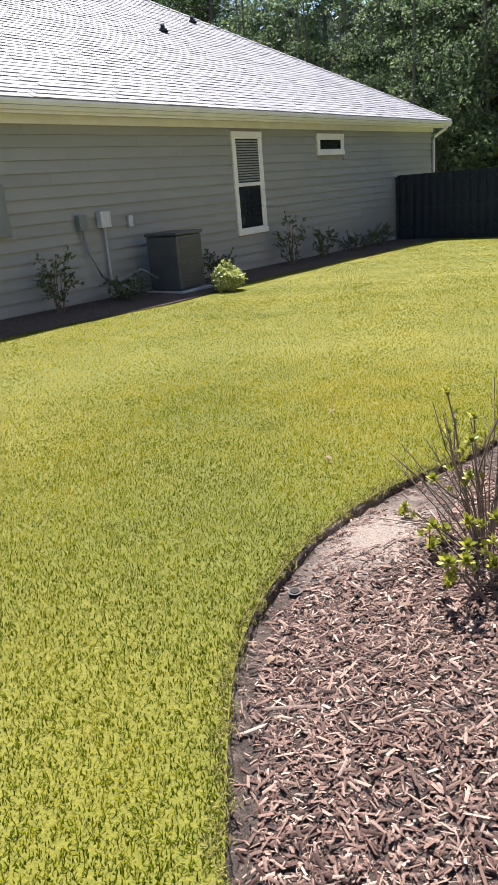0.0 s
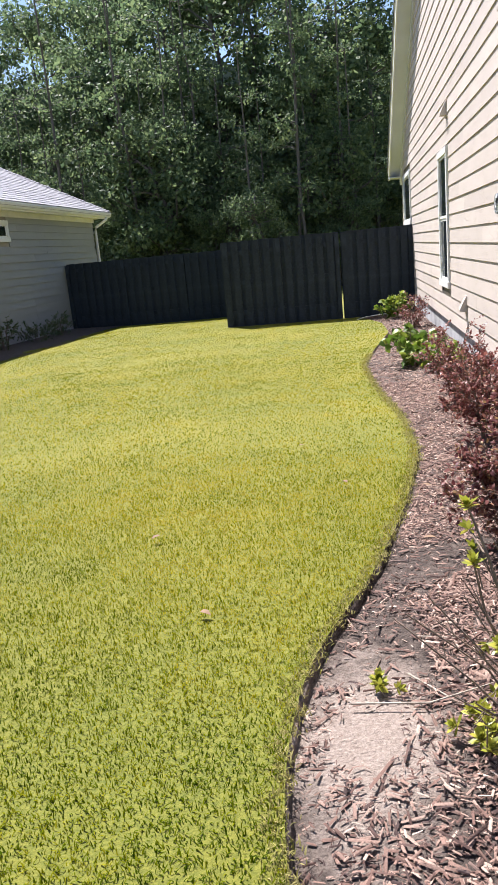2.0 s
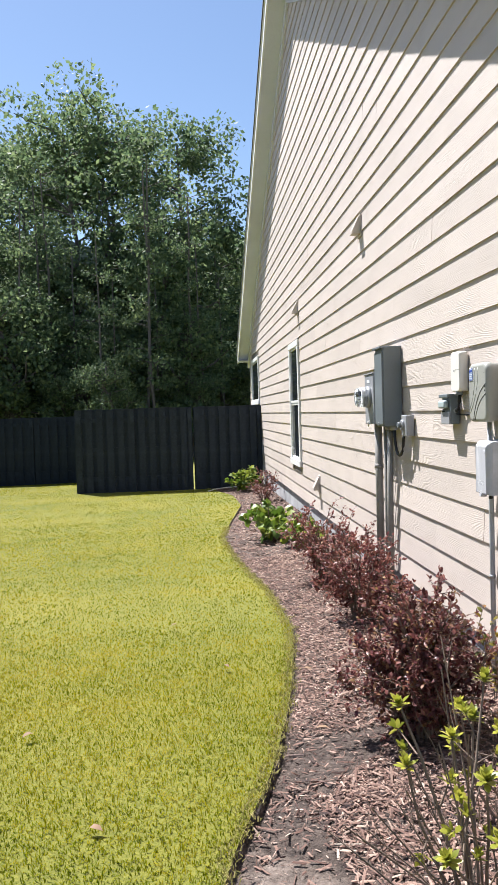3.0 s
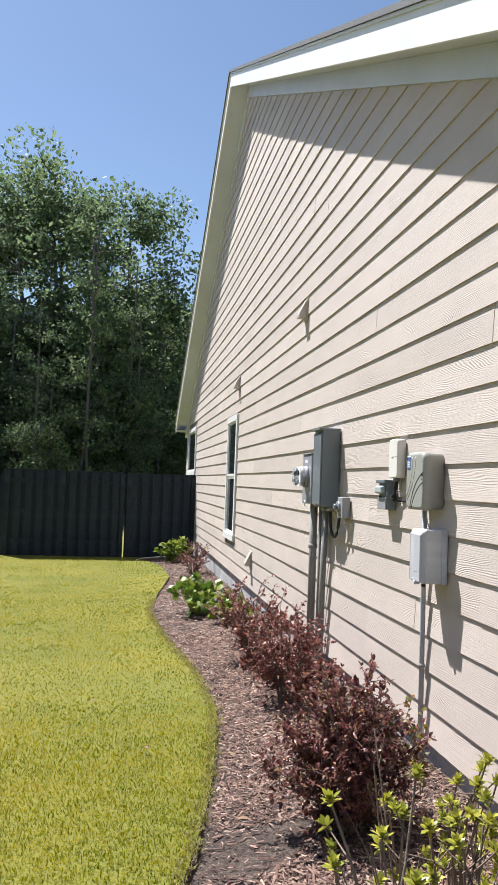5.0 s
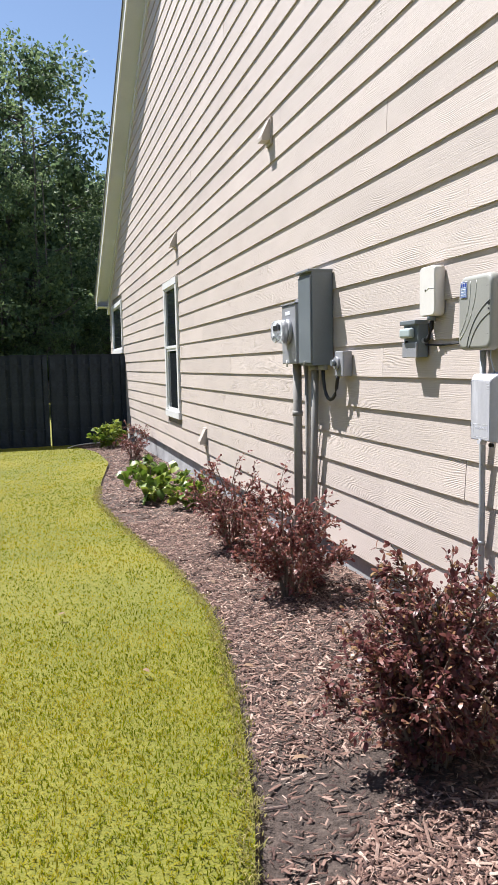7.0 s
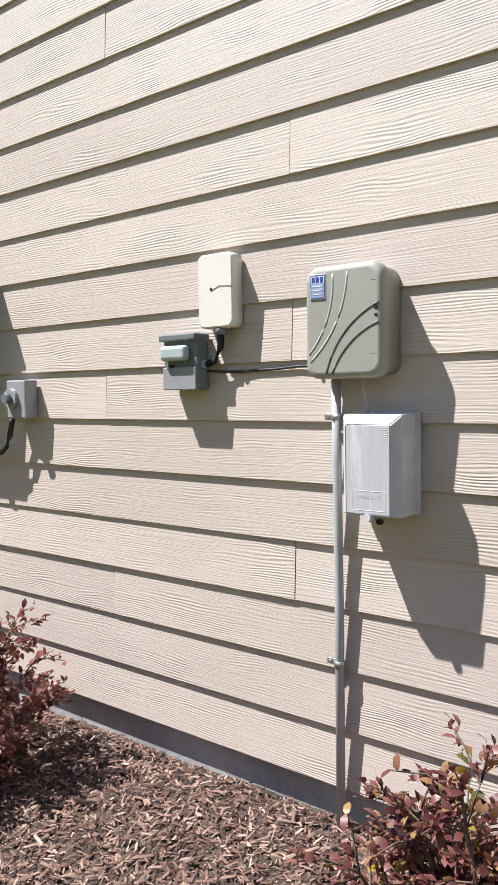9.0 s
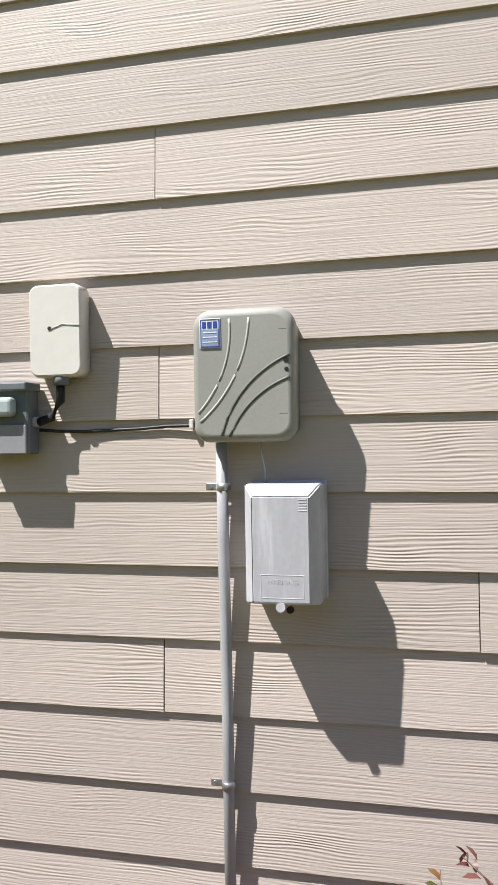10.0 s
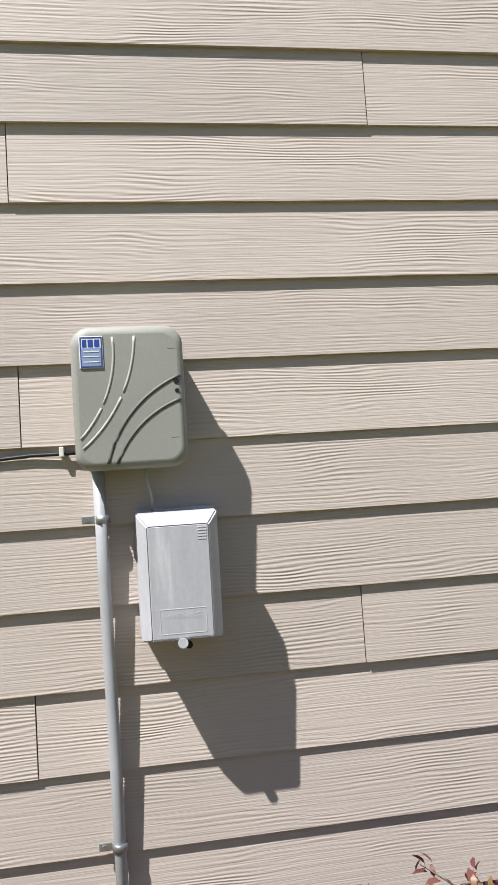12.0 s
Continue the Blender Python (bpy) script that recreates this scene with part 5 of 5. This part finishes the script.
def pine(seed, height, leaves):
    """Meshes of a tall pine: straight trunk, bare below, tufted boughs above."""
    r = np.random.default_rng(seed)
    bm = bmesh.new()
    limb(bm, np.zeros(3), np.array([r.normal(0, 0.3), r.normal(0, 0.3), height]), 0.2, 0.04, r, 8, 6, 0.08)
    p, d = [], []
    n = 34
    per = leaves // n
    for k in range(n):
        z = height * (0.5 + 0.5 * k / n)
        a = 2.4 * k
        ln = (1 - (z / height - 0.5) / 0.62) * 3.0 * r.uniform(0.6, 1.1)
        b = np.array([0, 0, z])
        e = np.array([np.cos(a) * ln, np.sin(a) * ln, z + ln * 0.2])
        limb(bm, b, e, 0.045, 0.015, r, 4, 3, 0.08)
        u = r.uniform(0.3, 1.05, per)[:, None]
        q = b + (e - b) * u + r.normal(0, 0.28, (per, 3)) * np.array([1, 1, 0.6])
        p.append(q)
        d.append(unit((e - b)[None] * 0.4 / ln + r.normal(0, 0.8, (per, 3)) + np.array([0, 0, 0.4])))
    p, d = np.concatenate(p), np.concatenate(d)
    up = unit(r.normal(0, 1, p.shape))
    L = r.uniform(0.25, 0.5, len(p))
    v, t = leaf_arrays(p, d, up, L, L * 0.16, 0)
    return mesh_of(bm, "trunk", BARK), array_mesh("crown", v, t, PINE_LEAF)


def sapling(seed, height, leaves):
    """Meshes of a young forest tree: a thin straight trunk and sparse short twigs with leaves."""
    r = np.random.default_rng(seed)
    bm = bmesh.new()
    limb(bm, np.zeros(3), np.array([0.3, 0.2, height]), 0.09, 0.03, r, 7, 6, 0.07)
    p = []
    for k in range(24):
        z = height * r.uniform(0.12, 1.0)
        a = 2.4 * k
        b = np.array([0.3 * z / height, 0.2 * z / height, z])
        e = b + np.array([np.cos(a), np.sin(a), 0.3]) * r.uniform(0.5, 1.5)
        limb(bm, b, e, 0.02, 0.008, r, 4, 3, 0.05)
        p.append(e + r.normal(0, 0.26, (leaves // 24, 3)) * np.array([1.2, 1.2, 0.6]))
    p = np.concatenate(p)
    d = unit(r.normal(0, 1, p.shape))
    ln = 0.17 * r.uniform(0.6, 1.4, len(p))
    v, t = leaf_arrays(p, d, unit(r.normal(0, 0.7, p.shape) + np.array([0, 0, 1])), ln, ln * 0.6, 0)
    return mesh_of(bm, "trunk", BARK), array_mesh("crown", v, t, TREE_LEAF)


def tree_thing(name, meshes, leaf, label, loc):
    root = thing(name, loc, label, "tree", "woods behind the fence")
    part("trunk", meshes[0], BARK, root)
    part("crown", meshes[1], leaf, root)
    return root


kinds = [
    tree_thing("oak_tree", broadleaf(61, 20.2, 4.9, 13500, 0.25), TREE_LEAF, "tall leafy oak at the edge of the woods", (-5.6, 41.5, -0.5)),
    tree_thing("oak_tree", broadleaf(62, 18.8, 4.4, 12000, 0.24), TREE_LEAF, "tall leafy oak at the edge of the woods", (-1.3, 42.0, -0.5)),
    tree_thing("oak_tree", broadleaf(63, 13.0, 3.6, 10000, 0.23), TREE_LEAF, "mid-height leafy tree among the woods", (-12.5, 38.0, -0.5)),
    tree_thing("pine_tree", pine(64, 20.5, 9000), PINE_LEAF, "tall slender pine with a bare lower trunk", (-14.5, 47.0, -0.5)),
    tree_thing("understorey_tree", broadleaf(65, 8.0, 2.6, 6500, 0.19), TREE_LEAF, "low understorey tree at the edge of the woods", (-9.0, 34.0, -0.5)),
]
trng = random.Random(9)
spots = []
for row, (y, x0, x1, step) in enumerate(((33.0, -40, 9, 3.0), (36.5, -40, 9, 5.0), (40.5, -44, 10, 3.6), (46.0, -48, 12, 4.2), (52.5, -54, 14, 7.0))):
    x = x0 + trng.uniform(0, 2)
    while x < x1:
        spots.append((x, y + trng.uniform(-1.8, 1.8), row))
        x += step * trng.uniform(0.75, 1.25)
for x, y, row in spots:
    kind = kinds[4] if row < 2 else trng.choice((kinds[0], kinds[1], kinds[2], kinds[3], kinds[3], kinds[1], kinds[0]))
    s = trng.uniform(0.85, 1.08)
    if kind is kinds[3] and (x > -9 or row < 3):
        kind = kinds[2]
    if x > -0.5:
        s *= 0.72
    if row == 0:
        s *= trng.uniform(0.35, 0.6)
    copy_thing(kind, pose(x, y, -0.5, 0, 0, trng.uniform(0, 360)) @ Matrix.Diagonal((s, s, s, 1)))
slim = tree_thing("sapling", sapling(66, 13.0, 1500), TREE_LEAF, "slender bare-trunked young tree in the woods", (-3.4, 33.6, -0.5))
for k in range(30):
    s = trng.uniform(0.6, 1.05)
    copy_thing(slim, pose(-24 + 0.93 * k + trng.uniform(-0.5, 0.5), trng.uniform(32.6, 36.5), -0.5, trng.uniform(-2, 2), trng.uniform(-2, 2), trng.uniform(0, 360)) @ Matrix.Diagonal((s, s, s, 1)))
# Flat sheet; its faint emission paints blue-green haze into the gaps between trees.
WOODS_HAZE = plain("woods_haze_glow", (0.05, 0.065, 0.05), 1.0, stain=0.4, grain=3, amount=0.4)
WOODS_HAZE.node_tree.nodes["Principled BSDF"].inputs["Emission Color"].default_value = (0.45, 0.62, 0.55, 1)
WOODS_HAZE.node_tree.nodes["Principled BSDF"].inputs["Emission Strength"].default_value = 0.025
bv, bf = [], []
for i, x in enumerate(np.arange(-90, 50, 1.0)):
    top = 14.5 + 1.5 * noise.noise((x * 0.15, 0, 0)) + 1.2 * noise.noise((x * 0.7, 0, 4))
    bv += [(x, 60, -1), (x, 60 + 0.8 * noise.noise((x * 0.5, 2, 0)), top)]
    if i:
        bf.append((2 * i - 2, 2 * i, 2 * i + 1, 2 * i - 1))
backdrop = new("backdrop", raw_mesh("backdrop", bv, bf, WOODS_HAZE))
tagged(backdrop, "flat sheet of far woods with a faint painted haze glow", "woods", kind="structure")


# ---- fallen leaves ----
for i, (x, y) in enumerate(((-1.42, 4.99), (-1.95, 3.4), (-0.98, 5.0), (-0.9, 4.55), (-0.72, 5.35), (-0.62, 3.9), (-1.05, 4.15), (-0.8, 6.4), (-1.25, 1.75), (-0.95, 2.2), (-2.3, 4.2), (-1.7, 5.9))):
    r = np.random.default_rng(200 + i)
    z = (float(grade(y)) + 0.03) if x < float(edge_x(y)) else bed_height(x, y) + 0.014
    fl = thing("fallen_leaf", (x, y, z), "dry brown fallen leaf curled on the ground", "leaf", "fallen leaves")
    v, t = leaf_arrays(np.zeros((1, 3)), unit(np.array([[r.normal(), r.normal(), 0.1]])), np.array([[0, 0, 1.0]]), np.array([r.uniform(0.04, 0.065)]), np.array([r.uniform(0.022, 0.034)]), 0.35)
    part("leaf_blade", array_mesh("leaf_blade", v, t, DEAD), DEAD, fl)
